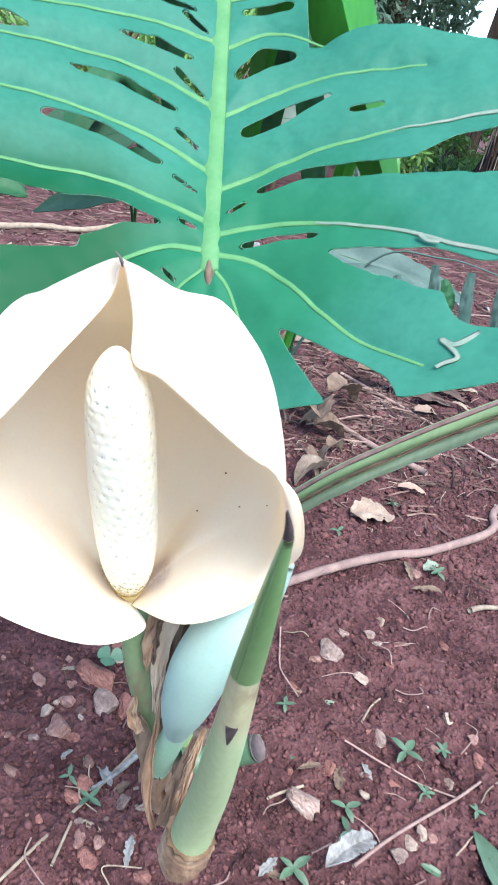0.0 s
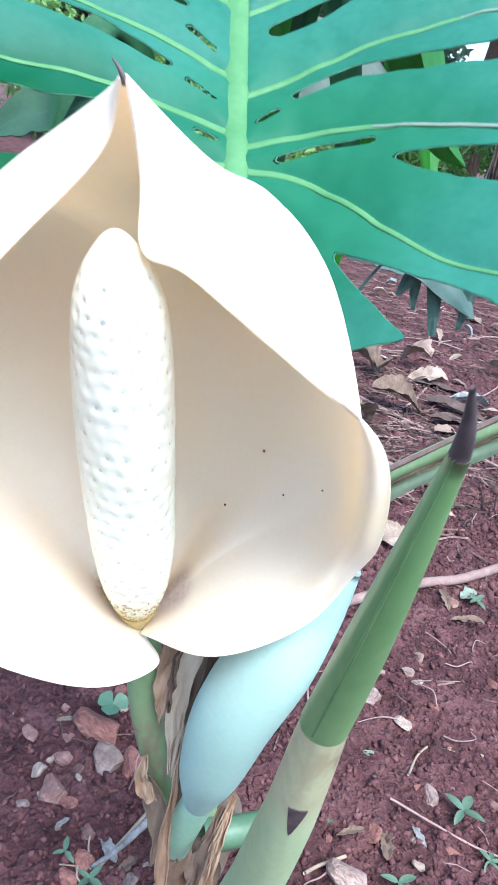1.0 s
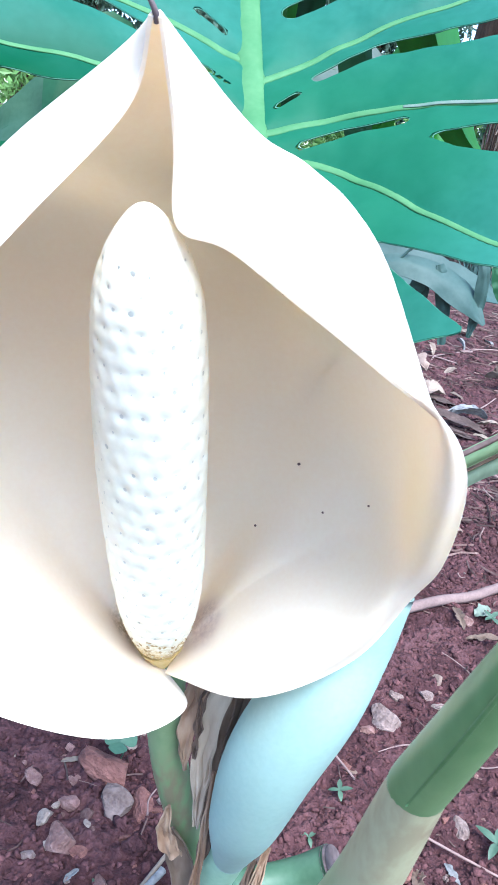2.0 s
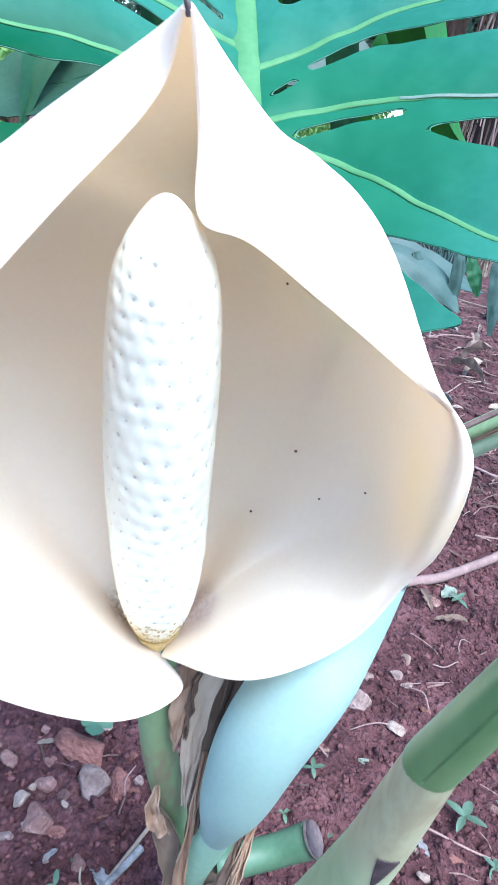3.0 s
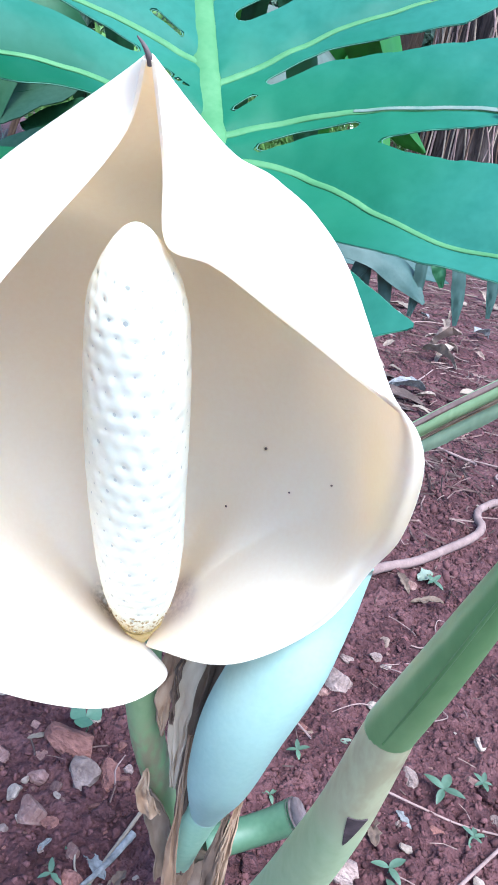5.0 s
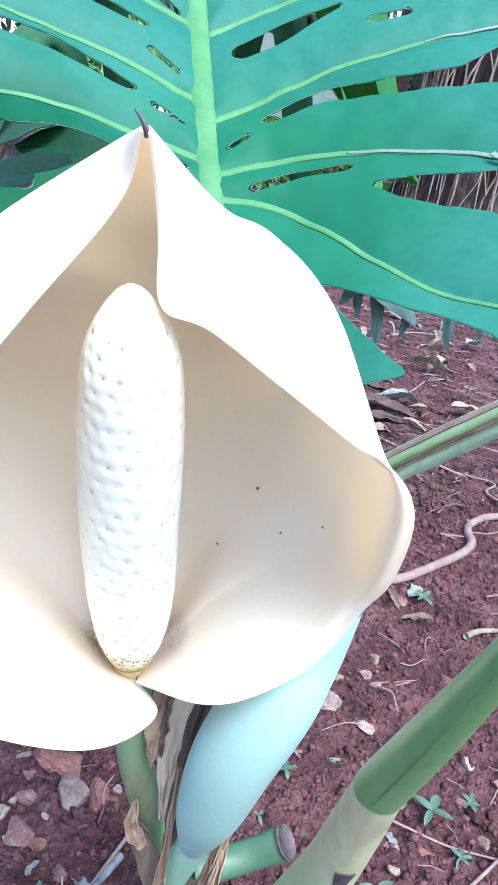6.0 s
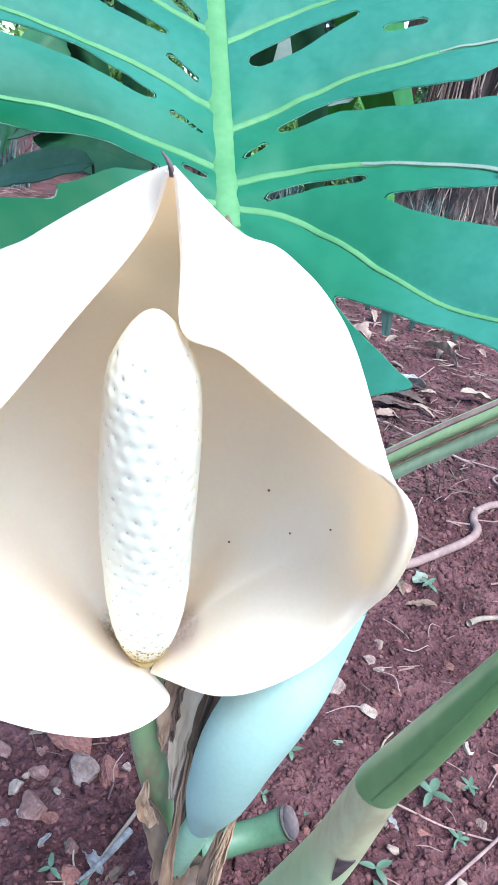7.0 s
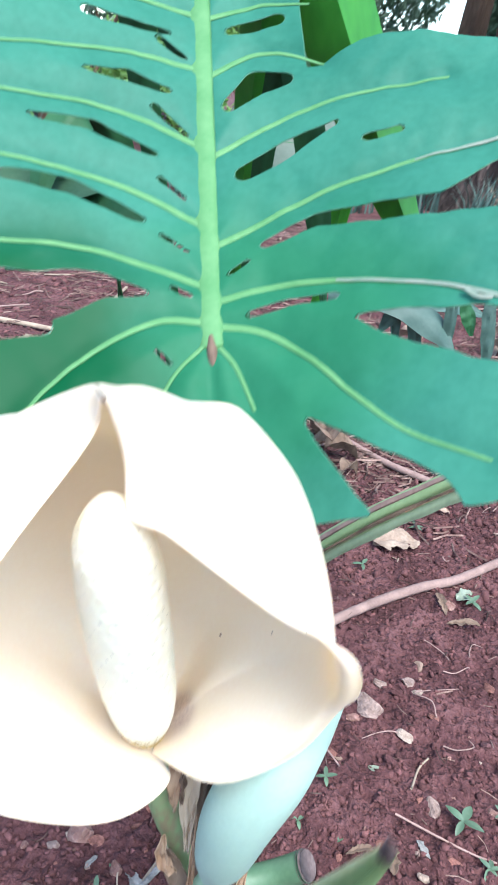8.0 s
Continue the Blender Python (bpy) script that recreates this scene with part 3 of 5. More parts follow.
# veins as (u, v) curves from the midrib
VEINS = {
    "A": [(-0.003, 0.002), (-0.009, 0.026), (-0.027, 0.047), (-0.051, 0.065), (-0.072, 0.084), (-0.095, 0.118)],
    "B": [(0.010, 0.002), (0.016, 0.030), (0.0125, 0.060), (0.001, 0.102), (-0.014, 0.132), (-0.032, 0.168)],
    "C": [(0.043, 0.002), (0.057, 0.030), (0.068, 0.060), (0.077, 0.105), (0.086, 0.180)],
    "D": [(0.100, 0.002), (0.115, 0.025), (0.125, 0.052), (0.129, 0.080), (0.130, 0.135)],
    "E": [(0.154, 0.002), (0.168, 0.024), (0.166, 0.045), (0.154, 0.066)],
    "F": [(0.195, 0.002), (0.205, 0.030), (0.200, 0.060)],
    "a": [(-0.001, -0.002), (-0.001, -0.024), (-0.016, -0.048), (-0.040, -0.071), (-0.07, -0.09)],
    "b": [(0.019, -0.002), (0.029, -0.030), (0.034, -0.060), (0.031, -0.103), (0.022, -0.165)],
    "c": [(0.055, -0.002), (0.069, -0.030), (0.077, -0.061), (0.076, -0.105), (0.070, -0.175)],
    "d": [(0.105, -0.002), (0.117, -0.030), (0.120, -0.058), (0.112, -0.107), (0.10, -0.16)],
    "e": [(0.157, -0.002), (0.160, -0.030), (0.155, -0.057), (0.140, -0.105), (0.12, -0.15)],
    "f": [(0.195, -0.002), (0.198, -0.035), (0.19, -0.07)],
    "s": [(-0.012, 0.002), (-0.027, 0.012), (-0.05, 0.020)],
    "t": [(-0.012, -0.002), (-0.027, -0.015), (-0.05, -0.028)],
}
VEIN_LINES = {k: spline(v, 60) for k, v in VEINS.items()}

# gaps as chains of (u, v, half width)
GAPS = [
    [(-0.060, 0.0435, 0.002), (-0.080, 0.060, 0.009), (-0.107, 0.083, 0.0155), (-0.150, 0.092, 0.022)],
    [(-0.0115, 0.0680, 0.0008), (-0.0165, 0.080, 0.0050), (-0.024, 0.098, 0.0105), (-0.0305, 0.118, 0.0150), (-0.040, 0.134, 0.0140), (-0.053, 0.147, 0.022), (-0.062, 0.20, 0.034)],
    [(0.001, 0.0185, 0.0022), (0.0045, 0.038, 0.0028), (0.003, 0.060, 0.0020)],
    [(0.0255, 0.0095, 0.0016), (0.0315, 0.0195, 0.0022)],
    [(0.040, 0.0275, 0.0028), (0.049, 0.055, 0.0045), (0.046, 0.085, 0.0050), (0.043, 0.115, 0.0058), (0.050, 0.150, 0.017), (0.054, 0.24, 0.034)],
    [(0.085, 0.0185, 0.0050), (0.098, 0.043, 0.0065), (0.109, 0.068, 0.0018)],
    [(0.094, 0.083, 0.0020), (0.096, 0.100, 0.0030)],
    [(0.132, 0.012, 0.004), (0.146, 0.028, 0.0085), (0.146, 0.044, 0.004)],
    [(0.184, 0.014, 0.003), (0.190, 0.04, 0.006)],
    [(0.0125, -0.0300, 0.0020), (0.0135, -0.050, 0.0078), (-0.004, -0.098, 0.0175), (-0.018, -0.22, 0.034)],
    [(-0.0105, -0.0765, 0.0062), (-0.0140, -0.098, 0.0105), (-0.022, -0.14, 0.015)],
    [(0.0125, -0.0095, 0.0014), (0.0170, -0.0180, 0.0018)],
    [(0.038, -0.0105, 0.0012), (0.046, -0.0235, 0.0018)],
    [(0.0545, -0.033, 0.0025), (0.067, -0.066, 0.0052), (0.064, -0.095, 0.0025)],
    [(0.070, -0.0115, 0.0014), (0.080, -0.0240, 0.0020)],
    [(0.0945, -0.027, 0.0022), (0.105, -0.056, 0.0048), (0.102, -0.085, 0.0022)],
    [(0.112, -0.0105, 0.0014), (0.126, -0.027, 0.0024)],
    [(0.137, -0.020, 0.0025), (0.141, -0.040, 0.0045), (0.138, -0.060, 0.002)],
    [(0.163, -0.0105, 0.0014), (0.172, -0.025, 0.0024)],
    [(0.177, -0.020, 0.002), (0.176, -0.060, 0.004)],
    [(-0.018, -0.0255, 0.0018), (-0.024, -0.019, 0.0022)],
    [(0.085, -0.14, 0.004), (0.085, -0.24, 0.022)], [(0.05, -0.135, 0.004), (0.045, -0.24, 0.022)], [(0.118, -0.11, 0.003), (0.11, -0.22, 0.02)],
]


def capsule_chain(chain, u, v):
    best = np.full(u.shape, 9.0)
    for (u0, v0, r0), (u1, v1, r1) in zip(chain[:-1], chain[1:]):
        du, dv = u1 - u0, v1 - v0
        f = np.clip(((u - u0) * du + (v - v0) * dv) / (du * du + dv * dv), 0, 1)
        best = np.minimum(best, np.hypot(u - u0 - f * du, v - v0 - f * dv) - (r0 + f * (r1 - r0)))
    return best


def leaf_field(u, v):
    """Positive inside the blade."""
    f = 0.195 - np.hypot(v, (u - 0.06) * 0.72)
    f = np.minimum(f, u + 0.110 - 0.02 * np.abs(v - 0.12))
    top = np.where(v > 0.055, 0.163 - 0.35 * np.maximum(0, v - 0.118), 0.26)
    top = np.where((v > 0.055) & (v < 0.085), 0.152 + (v - 0.055) * 0.35, top)
    f = np.minimum(f, top - u)
    for chain in GAPS:
        f = np.minimum(f, capsule_chain(chain, u, v))
    f = np.minimum(f, capsule_chain([(-0.055, -0.002, 0.010), (-0.125, -0.008, 0.040)], u, v))
    f = np.minimum(f, np.where(v < 0.01, u + 0.060 + 1.3 * np.maximum(0, -v - 0.085), 1.0))
    ripple = np.array([0.0011 * noise.noise((a * 60, b * 60, 0.7)) + min(1.0, max(0.0, (abs(b) - 0.05) / 0.03)) * (0.0022 * noise.noise((a * 33, b * 33, 5.1)) + 0.0010 * noise.noise((a * 140, b * 140, 2.4))) for a, b in zip(u.ravel(), v.ravel())]).reshape(u.shape)
    return f + ripple


def blade(step=0.0022):
    us, vs = np.arange(-0.118, 0.252, step), np.arange(-0.197, 0.199, step)
    u, v = np.meshgrid(us, vs, indexing="ij")
    f = leaf_field(u, v)
    near = np.full(u.shape, 9.0)
    for line in list(VEIN_LINES.values()):
        for (u0, v0), (u1, v1) in zip(line[:-1:3], line[3::3]):
            near = np.minimum(near, capsule_chain([(u0, v0, 0), (u1, v1, 0)], u, v))
    near = np.minimum(near, np.abs(v))
    lift = 0.0048 * (1 - np.exp(-near / 0.011)) - 0.0004 * np.exp(-(near / 0.0035) ** 2)
    nu, nv = u.shape
    verts, index, faces = [], {}, []

    def vert(uu, vv, ll):
        verts.append(leaf_at(uu, vv, ll + leaf_wave(uu, vv)))
        return len(verts) - 1

    def corner(i, j):
        if (i, j) not in index:
            index[i, j] = vert(u[i, j], v[i, j], lift[i, j])
        return index[i, j]

    def cross(a, b):
        key = (a, b) if a < b else (b, a)
        if key not in index:
            fa, fb = f[key[0]], f[key[1]]
            k = min(0.98, max(0.02, fa / (fa - fb)))
            mix = lambda g: g[key[0]] + k * (g[key[1]] - g[key[0]])
            index[key] = vert(mix(u), mix(v), mix(lift))
        return index[key]

    for i in range(nu - 1):
        for j in range(nv - 1):
            quad = [(i, j), (i + 1, j), (i + 1, j + 1), (i, j + 1)]
            ins = [f[q] > 0 for q in quad]
            if not any(ins):
                continue
            ring = []
            for a in range(4):
                p, q = quad[a], quad[(a + 1) % 4]
                if f[p] > 0:
                    ring.append(corner(*p))
                if (f[p] > 0) != (f[q] > 0):
                    ring.append(cross(p, q))
            if len(ring) >= 3:
                faces.append(tuple(ring))
    return verts, faces


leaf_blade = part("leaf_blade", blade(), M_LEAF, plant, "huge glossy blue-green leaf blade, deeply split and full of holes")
solid(leaf_blade, 0.0009)


def rim(geo, radius):
    """A thin cord round every edge of an open sheet."""
    verts, faces = geo
    count = {}
    for f in faces:
        for i in range(len(f)):
            e = tuple(sorted((f[i], f[(i + 1) % len(f)])))
            count[e] = count.get(e, 0) + 1
    nxt = {}
    for a, z in (e for e, n in count.items() if n == 1):
        nxt.setdefault(a, []).append(z)
        nxt.setdefault(z, []).append(a)
    seen, cords = set(), []
    for s in nxt:
        if s in seen:
            continue
        loop, cur = [s], s
        seen.add(s)
        while True:
            step = [q for q in nxt[cur] if q not in seen]
            if not step:
                break
            cur = step[0]
            seen.add(cur)
            loop.append(cur)
        if len(loop) > 6:
            p = np.array([verts[q] for q in loop])
            for _ in range(2):
                p = (np.roll(p, 1, 0) + 2 * p + np.roll(p, -1, 0)) / 4
            cords.append(tube([tuple(q) for q in np.vstack([p[::2], p[:1]])], [radius, radius], 5, len(p)))
    return join(*cords)


part("leaf_margin", rim(blade(), 0.00026), M_RIM, leaf_blade, "thin pale edge of the leaf")


def vein(line, r0, r1, out, n=50, sides=8, flat=0.4):
    c = [leaf_at(a, b, out + leaf_wave(a, b)) for a, b in spline(line, n)]
    return tube(c, [r0, r1], sides, n, flat=flat, up=tuple(LEAF_N))


ribline = spline([(-0.017, 0.0005), (-0.006, 0.0), (0.05, -0.0015), (0.12, -0.003), (0.235, -0.004)], 60)
part("midrib", tube([leaf_at(p, q, 0.0002 + leaf_wave(p, q)) for p, q in ribline], [0.0012, 0.0056, 0.0062, 0.0064, 0.0067, 0.0069, 0.0070, 0.0070], 12, 60, flat=0.4, up=tuple(LEAF_N)), M_VEIN, leaf_blade, "thick pale green midrib")
part("stalk_joint", tube([leaf_at(-0.006, 0.0, 0.0012), leaf_at(-0.018, 0.0006, 0.0005), leaf_at(-0.030, 0.0010, -0.004)], [0.0010, 0.0026, 0.0008], 10, 20), M_DKSH, leaf_blade, "brown joint of the leaf stalk")
for k, line in VEINS.items():
    part("vein", vein(line, 0.0023 if k not in "st" else 0.0013, 0.0009, 0.0007, flat=0.35), M_VEIN, leaf_blade)
part("dry_vein", vein([(0.0122, 0.061), (0.0110, 0.066), (0.001, 0.102), (-0.014, 0.132), (-0.032, 0.168)], 0.0007, 0.0017, 0.0014, flat=0.25), M_DRYV, leaf_blade, "whitish dried stretch of a vein")
for trail, r in (([(-0.078, 0.140), (-0.084, 0.128), (-0.080, 0.122), (-0.086, 0.126), (-0.092, 0.128), (-0.094, 0.122), (-0.096, 0.118)], 0.0011), ([(-0.008, 0.116), (-0.014, 0.120), (-0.016, 0.126)], 0.0011)):
    part("leaf_scar", vein(trail, r * 1.6, r * 1.0, 0.0049, 40, 6, flat=0.10), M_DRYV, leaf_blade, "whitish insect trail on the blade")
part("dry_vein", vein([(0.077, 0.105), (0.0825, 0.150), (0.086, 0.180)], 0.0006, 0.0019, 0.0013, flat=0.25), M_DRYV, leaf_blade, "whitish dried end of a vein")
part("leaf_stalk", tube([leaf_at(-0.010, 0.0, -0.007), leaf_at(-0.026, -0.001, -0.012), (-0.03, 0.462, 0.44), (-0.022, 0.468, 0.33), (0.0, 0.47, 0.20), (0.018, 0.46, 0.105)],
                         [0.0040, 0.0050, 0.0060, 0.007, 0.0085, 0.011], 14, 50), M_PETI, plant, "long green leaf stalk")


# ---- other leaves round the plant ----
def leaf_shape(length, width, point=0.7, fold=0.3, bend=0.0, twist=0.0, n=22, m=9, wavy=0.0, seed=0, ragged=0.0):
    """A blade from its stalk end at the origin along +y, face up: width widest at a third, folded along its midrib, bent down along its length."""
    verts = []
    y, z, a = 0.0, 0.0, 0.0
    for i in range(n):
        f = i / (n - 1)
        w = width * 0.5 * (math.sin(math.pi * min(1, f ** point)) ** 0.75 if 0 < f < 1 else 0.02)
        for j in range(m):
            s = j / (m - 1) * 2 - 1
            tw = twist * f
            rag = 1 + ragged * (noise.noise((f * 9, seed, s * 0.6)) + 0.6 * noise.noise((f * 23, seed + 3, s * 0.6)))
            dx, dz = s * w * rag, abs(s) * w * fold + wavy * width * noise.noise((f * 5, s * 1.5, seed))
            verts.append((dx * math.cos(tw) - dz * math.sin(tw), y - dz * math.sin(a) * 0.5, z + dz * math.cos(tw) + dx * math.sin(tw)))
        y += length / (n - 1) * math.cos(a)
        z += length / (n - 1) * math.sin(a)
        a -= bend / (n - 1)
    return verts, grid_faces(n, m)


def turned(geo, m):
    return [m @ Vector(v) for v in geo[0]], geo[1]


def aim(at, along, face=(0, 0, 1)):
    """A pose at a place whose +y runs along a direction with +z towards a face."""
    y = Vector(along).normalized()
    z = Vector(face)
    z = (z - y * z.dot(y)).normalized()
    x = y.cross(z)
    m = Matrix((x, y, z)).transposed().to_4x4()
    m.translation = at
    return m


def simple_leaf_thing(name, label, base, at, along, face, length, width, mat, stalk_r=0.004, stalk_mat=None, **kw):
    th = empty(name, base)
    tagged(th, label, "plant")
    b = solid(part("leaf_blade", turned(leaf_shape(length, width, **kw), aim(at, along, face)), mat, th), 0.0008)
    mid = [aim(at, along, face) @ Vector(leaf_shape(length, width, **kw)[0][i * 9 + 4]) for i in range(0, 22, 3)]
    part("midrib", tube(mid, [stalk_r * 0.5, stalk_r * 0.15], 8, 30), stalk_mat or M_VEIN, b)
    bb, aa = Vector(base), Vector(at)
    part("stalk", tube([bb, bb.lerp(aa, 0.4) + Vector((0, 0.02, 0.06)), bb.lerp(aa, 0.8) + Vector((0, 0, 0.03)), aa], [stalk_r * 1.6, stalk_r * 1.2, stalk_r, stalk_r * 0.6], 10, 30), stalk_mat or M_PETI, th)
    return th


# strap-leaved clump behind the split leaf
strap = empty("strap_leaf_plant", (-0.02, 0.86, 0.0))
tagged(strap, "bright green strap-leaved plant behind the split leaf", "plant")


def strap_leaf(points, widths, fold, seed, face=(0, -1, 0.25)):
    c = spline(points, 40)
    w = spline([[x] for x in widths], 40)[:, 0]
    t = np.gradient(c, axis=0)
    t /= np.linalg.norm(t, axis=1)[:, None]
    verts = []
    for i in range(40):
        s = np.cross(t[i], face)
        s /= np.linalg.norm(s)
        o = np.cross(s, t[i])
        o = -o if o[1] < 0 else o
        for j in range(9):
            f = j / 4 - 1
            verts.append(c[i] + s * f * w[i] + o * (abs(f) * w[i] * fold + 0.0015 * noise.noise((i * 0.2, f * 2, seed))))
    return verts, grid_faces(40, 9)


for q, (pts, wd, fo) in enumerate((
        ([(-0.02, 0.86, 0.0), (-0.04, 0.76, 0.40), (-0.034, 0.66, 0.67), (-0.011, 0.61, 0.710), (0.024, 0.61, 0.655), (0.056, 0.62, 0.595), (0.080, 0.625, 0.556), (0.098, 0.628, 0.541)], [0.004, 0.006, 0.016, 0.023, 0.023, 0.017, 0.010, 0.001], 0.85),
        ([(-0.02, 0.87, 0.0), (-0.03, 0.74, 0.42), (-0.020, 0.67, 0.64), (0.000, 0.65, 0.62), (0.020, 0.655, 0.55), (0.035, 0.66, 0.48)], [0.003, 0.005, 0.009, 0.011, 0.009, 0.001], 0.3),
        ([(-0.03, 0.87, 0.0), (-0.10, 0.80, 0.42), (-0.13, 0.72, 0.66), (-0.11, 0.66, 0.70), (-0.08, 0.63, 0.655), (-0.06, 0.63, 0.60)], [0.003, 0.005, 0.014, 0.018, 0.014, 0.001], 0.4),
        ([(-0.02, 0.88, 0.0), (0.03, 0.86, 0.40), (0.05, 0.80, 0.60), (0.075, 0.76, 0.58), (0.10, 0.74, 0.50)], [0.003, 0.005, 0.012, 0.013, 0.001], 0.35),
        ([(-0.03, 0.88, 0.0), (-0.12, 0.86, 0.38), (-0.17, 0.80, 0.58), (-0.20, 0.75, 0.57), (-0.21, 0.72, 0.50)], [0.003, 0.005, 0.016, 0.017, 0.001], 0.3))):
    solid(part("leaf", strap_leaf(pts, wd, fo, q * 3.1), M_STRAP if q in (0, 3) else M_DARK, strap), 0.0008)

# small pale leaf with hanging fingers
fingers = empty("young_leaf_plant", (0.0, 0.92, 0.0))
tagged(fingers, "young plant with drooping pale blue-green leaf fingers", "plant")
part("stalk", tube([(0.0, 0.92, -0.01), (0.01, 0.88, 0.25), (0.09, 0.87, 0.45), (0.17, 0.865, 0.478), (0.242, 0.863, 0.472)], [0.003, 0.0025, 0.0014, 0.0010, 0.0008], 10, 30), M_MID, fingers)
for pts, wd, mt in (
        ([(0.045, 0.870, 0.440), (0.092, 0.864, 0.446), (0.126, 0.862, 0.441), (0.157, 0.862, 0.425), (0.181, 0.862, 0.401)], [0.006, 0.012, 0.015, 0.015, 0.002], M_MID),
        ([(0.128, 0.868, 0.450), (0.137, 0.868, 0.426), (0.147, 0.868, 0.374)], [0.004, 0.008, 0.004], M_MID),
        ([(0.118, 0.868, 0.440), (0.112, 0.868, 0.429), (0.102, 0.870, 0.408)], [0.004, 0.008, 0.002], M_MID),
        ([(0.116, 0.872, 0.440), (0.118, 0.872, 0.425), (0.122, 0.872, 0.396)], [0.003, 0.006, 0.002], M_MID),
        ([(0.205, 0.864, 0.470), (0.208, 0.862, 0.442), (0.214, 0.862, 0.412), (0.218, 0.864, 0.383)], [0.004, 0.007, 0.007, 0.002], M_MID),
        ([(0.165, 0.864, 0.470), (0.170, 0.864, 0.445), (0.172, 0.866, 0.412), (0.170, 0.868, 0.385)], [0.004, 0.006, 0.006, 0.002], M_MID),
        ([(0.240, 0.864, 0.470), (0.246, 0.864, 0.435), (0.250, 0.866, 0.395)], [0.004, 0.007, 0.002], M_MID),
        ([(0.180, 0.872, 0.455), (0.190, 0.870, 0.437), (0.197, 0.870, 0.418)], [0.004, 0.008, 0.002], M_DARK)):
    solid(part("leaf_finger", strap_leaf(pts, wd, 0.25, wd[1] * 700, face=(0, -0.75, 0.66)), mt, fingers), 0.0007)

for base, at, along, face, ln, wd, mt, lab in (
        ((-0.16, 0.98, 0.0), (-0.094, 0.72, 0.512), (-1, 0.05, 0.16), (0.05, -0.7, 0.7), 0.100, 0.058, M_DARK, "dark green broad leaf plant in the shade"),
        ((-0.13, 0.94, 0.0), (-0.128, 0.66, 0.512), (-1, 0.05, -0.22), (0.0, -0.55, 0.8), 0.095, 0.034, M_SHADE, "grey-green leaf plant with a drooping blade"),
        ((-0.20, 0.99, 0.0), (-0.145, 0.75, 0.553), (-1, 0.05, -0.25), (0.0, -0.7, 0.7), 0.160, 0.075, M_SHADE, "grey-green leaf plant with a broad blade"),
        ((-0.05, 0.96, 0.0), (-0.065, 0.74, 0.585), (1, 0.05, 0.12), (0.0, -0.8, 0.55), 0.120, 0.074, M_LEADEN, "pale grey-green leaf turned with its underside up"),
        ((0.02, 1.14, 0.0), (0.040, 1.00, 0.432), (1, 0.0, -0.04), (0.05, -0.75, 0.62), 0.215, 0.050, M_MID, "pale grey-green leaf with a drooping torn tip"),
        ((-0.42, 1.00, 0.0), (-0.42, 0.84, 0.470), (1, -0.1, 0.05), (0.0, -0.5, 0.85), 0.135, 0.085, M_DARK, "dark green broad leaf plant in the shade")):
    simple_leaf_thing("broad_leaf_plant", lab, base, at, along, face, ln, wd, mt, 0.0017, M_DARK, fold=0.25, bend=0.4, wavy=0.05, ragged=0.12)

# the big half-dry stalk that crosses behind
big = empty("bent_leaf_stalk", (-0.04, 0.90, 0.0))
tagged(big, "thick bent green leaf stalk with a torn dry groove", "plant")
LINE = [(-0.04, 0.90, -0.01), (0.02, 0.85, 0.08), (0.105, 0.775, 0.222), (0.165, 0.735, 0.300), (0.215, 0.705, 0.358), (0.29, 0.66, 0.44), (0.38, 0.60, 0.54)]


def groove_strip(offs, out, half, seed):
    c = spline(LINE, 70)
    t = np.gradient(c, axis=0)
    t /= np.linalg.norm(t, axis=1)[:, None]
    verts = []
    for i in range(70):
        s = np.cross(t[i], (0, -1, 0.35))
        s /= np.linalg.norm(s)
        o = np.cross(s, t[i])
        if o[1] > 0:
            o = -o
        for j in range(5):
            f = j / 2 - 1
            k = half * (1 + 0.3 * noise.noise((i * 0.22, seed, f)))
            verts.append(c[i] + s * (offs + f * k + 0.001 * noise.noise((i * 0.15, seed, 0))) + o * (out + (1 - f * f) * 0.003))
    return verts, grid_faces(70, 5)


body = part("stalk_body", tube(LINE, [0.0138, 0.0150, 0.0152, 0.0146, 0.0142, 0.0136, 0.013], 20, 70, flat=0.45, up=(0, -1, 0.5)), M_PETI, big, "green flattened stalk")
for offs, out, half, mt, lab in ((-0.0116, 0.0034, 0.0026, M_TWIG, "greyish dried upper edge"), (-0.0055, 0.0055, 0.0046, M_PETI, "green upper band"), (0.0003, 0.0058, 0.0014, M_DKSH, "dark torn groove"), (0.0080, 0.0050, 0.0064, M_SAGE, "pale sage-green lower band")):
    solid(part("rib", groove_strip(offs, out, half, offs * 900), mt, body, lab), 0.0008)

for q in range(5):
    c = np.array(groove_strip(-0.0016 + 0.0009 * q, 0.0072, 0.001, q * 2.3)[0]).reshape(70, 5, 3)[:, 2]
    a = 4 + 9 * (q % 4)
    part("fibre", tube(c[a:a + 24 + 5 * (q % 3):4], [0.0005, 0.0003], 5, 40), (M_SHEATH, M_DKSH, M_DKSH)[q % 3], body)

# ---- things lying on the soil ----
RNG = random.Random(7)


def gz(x, y):
    return ground_height(x, y)


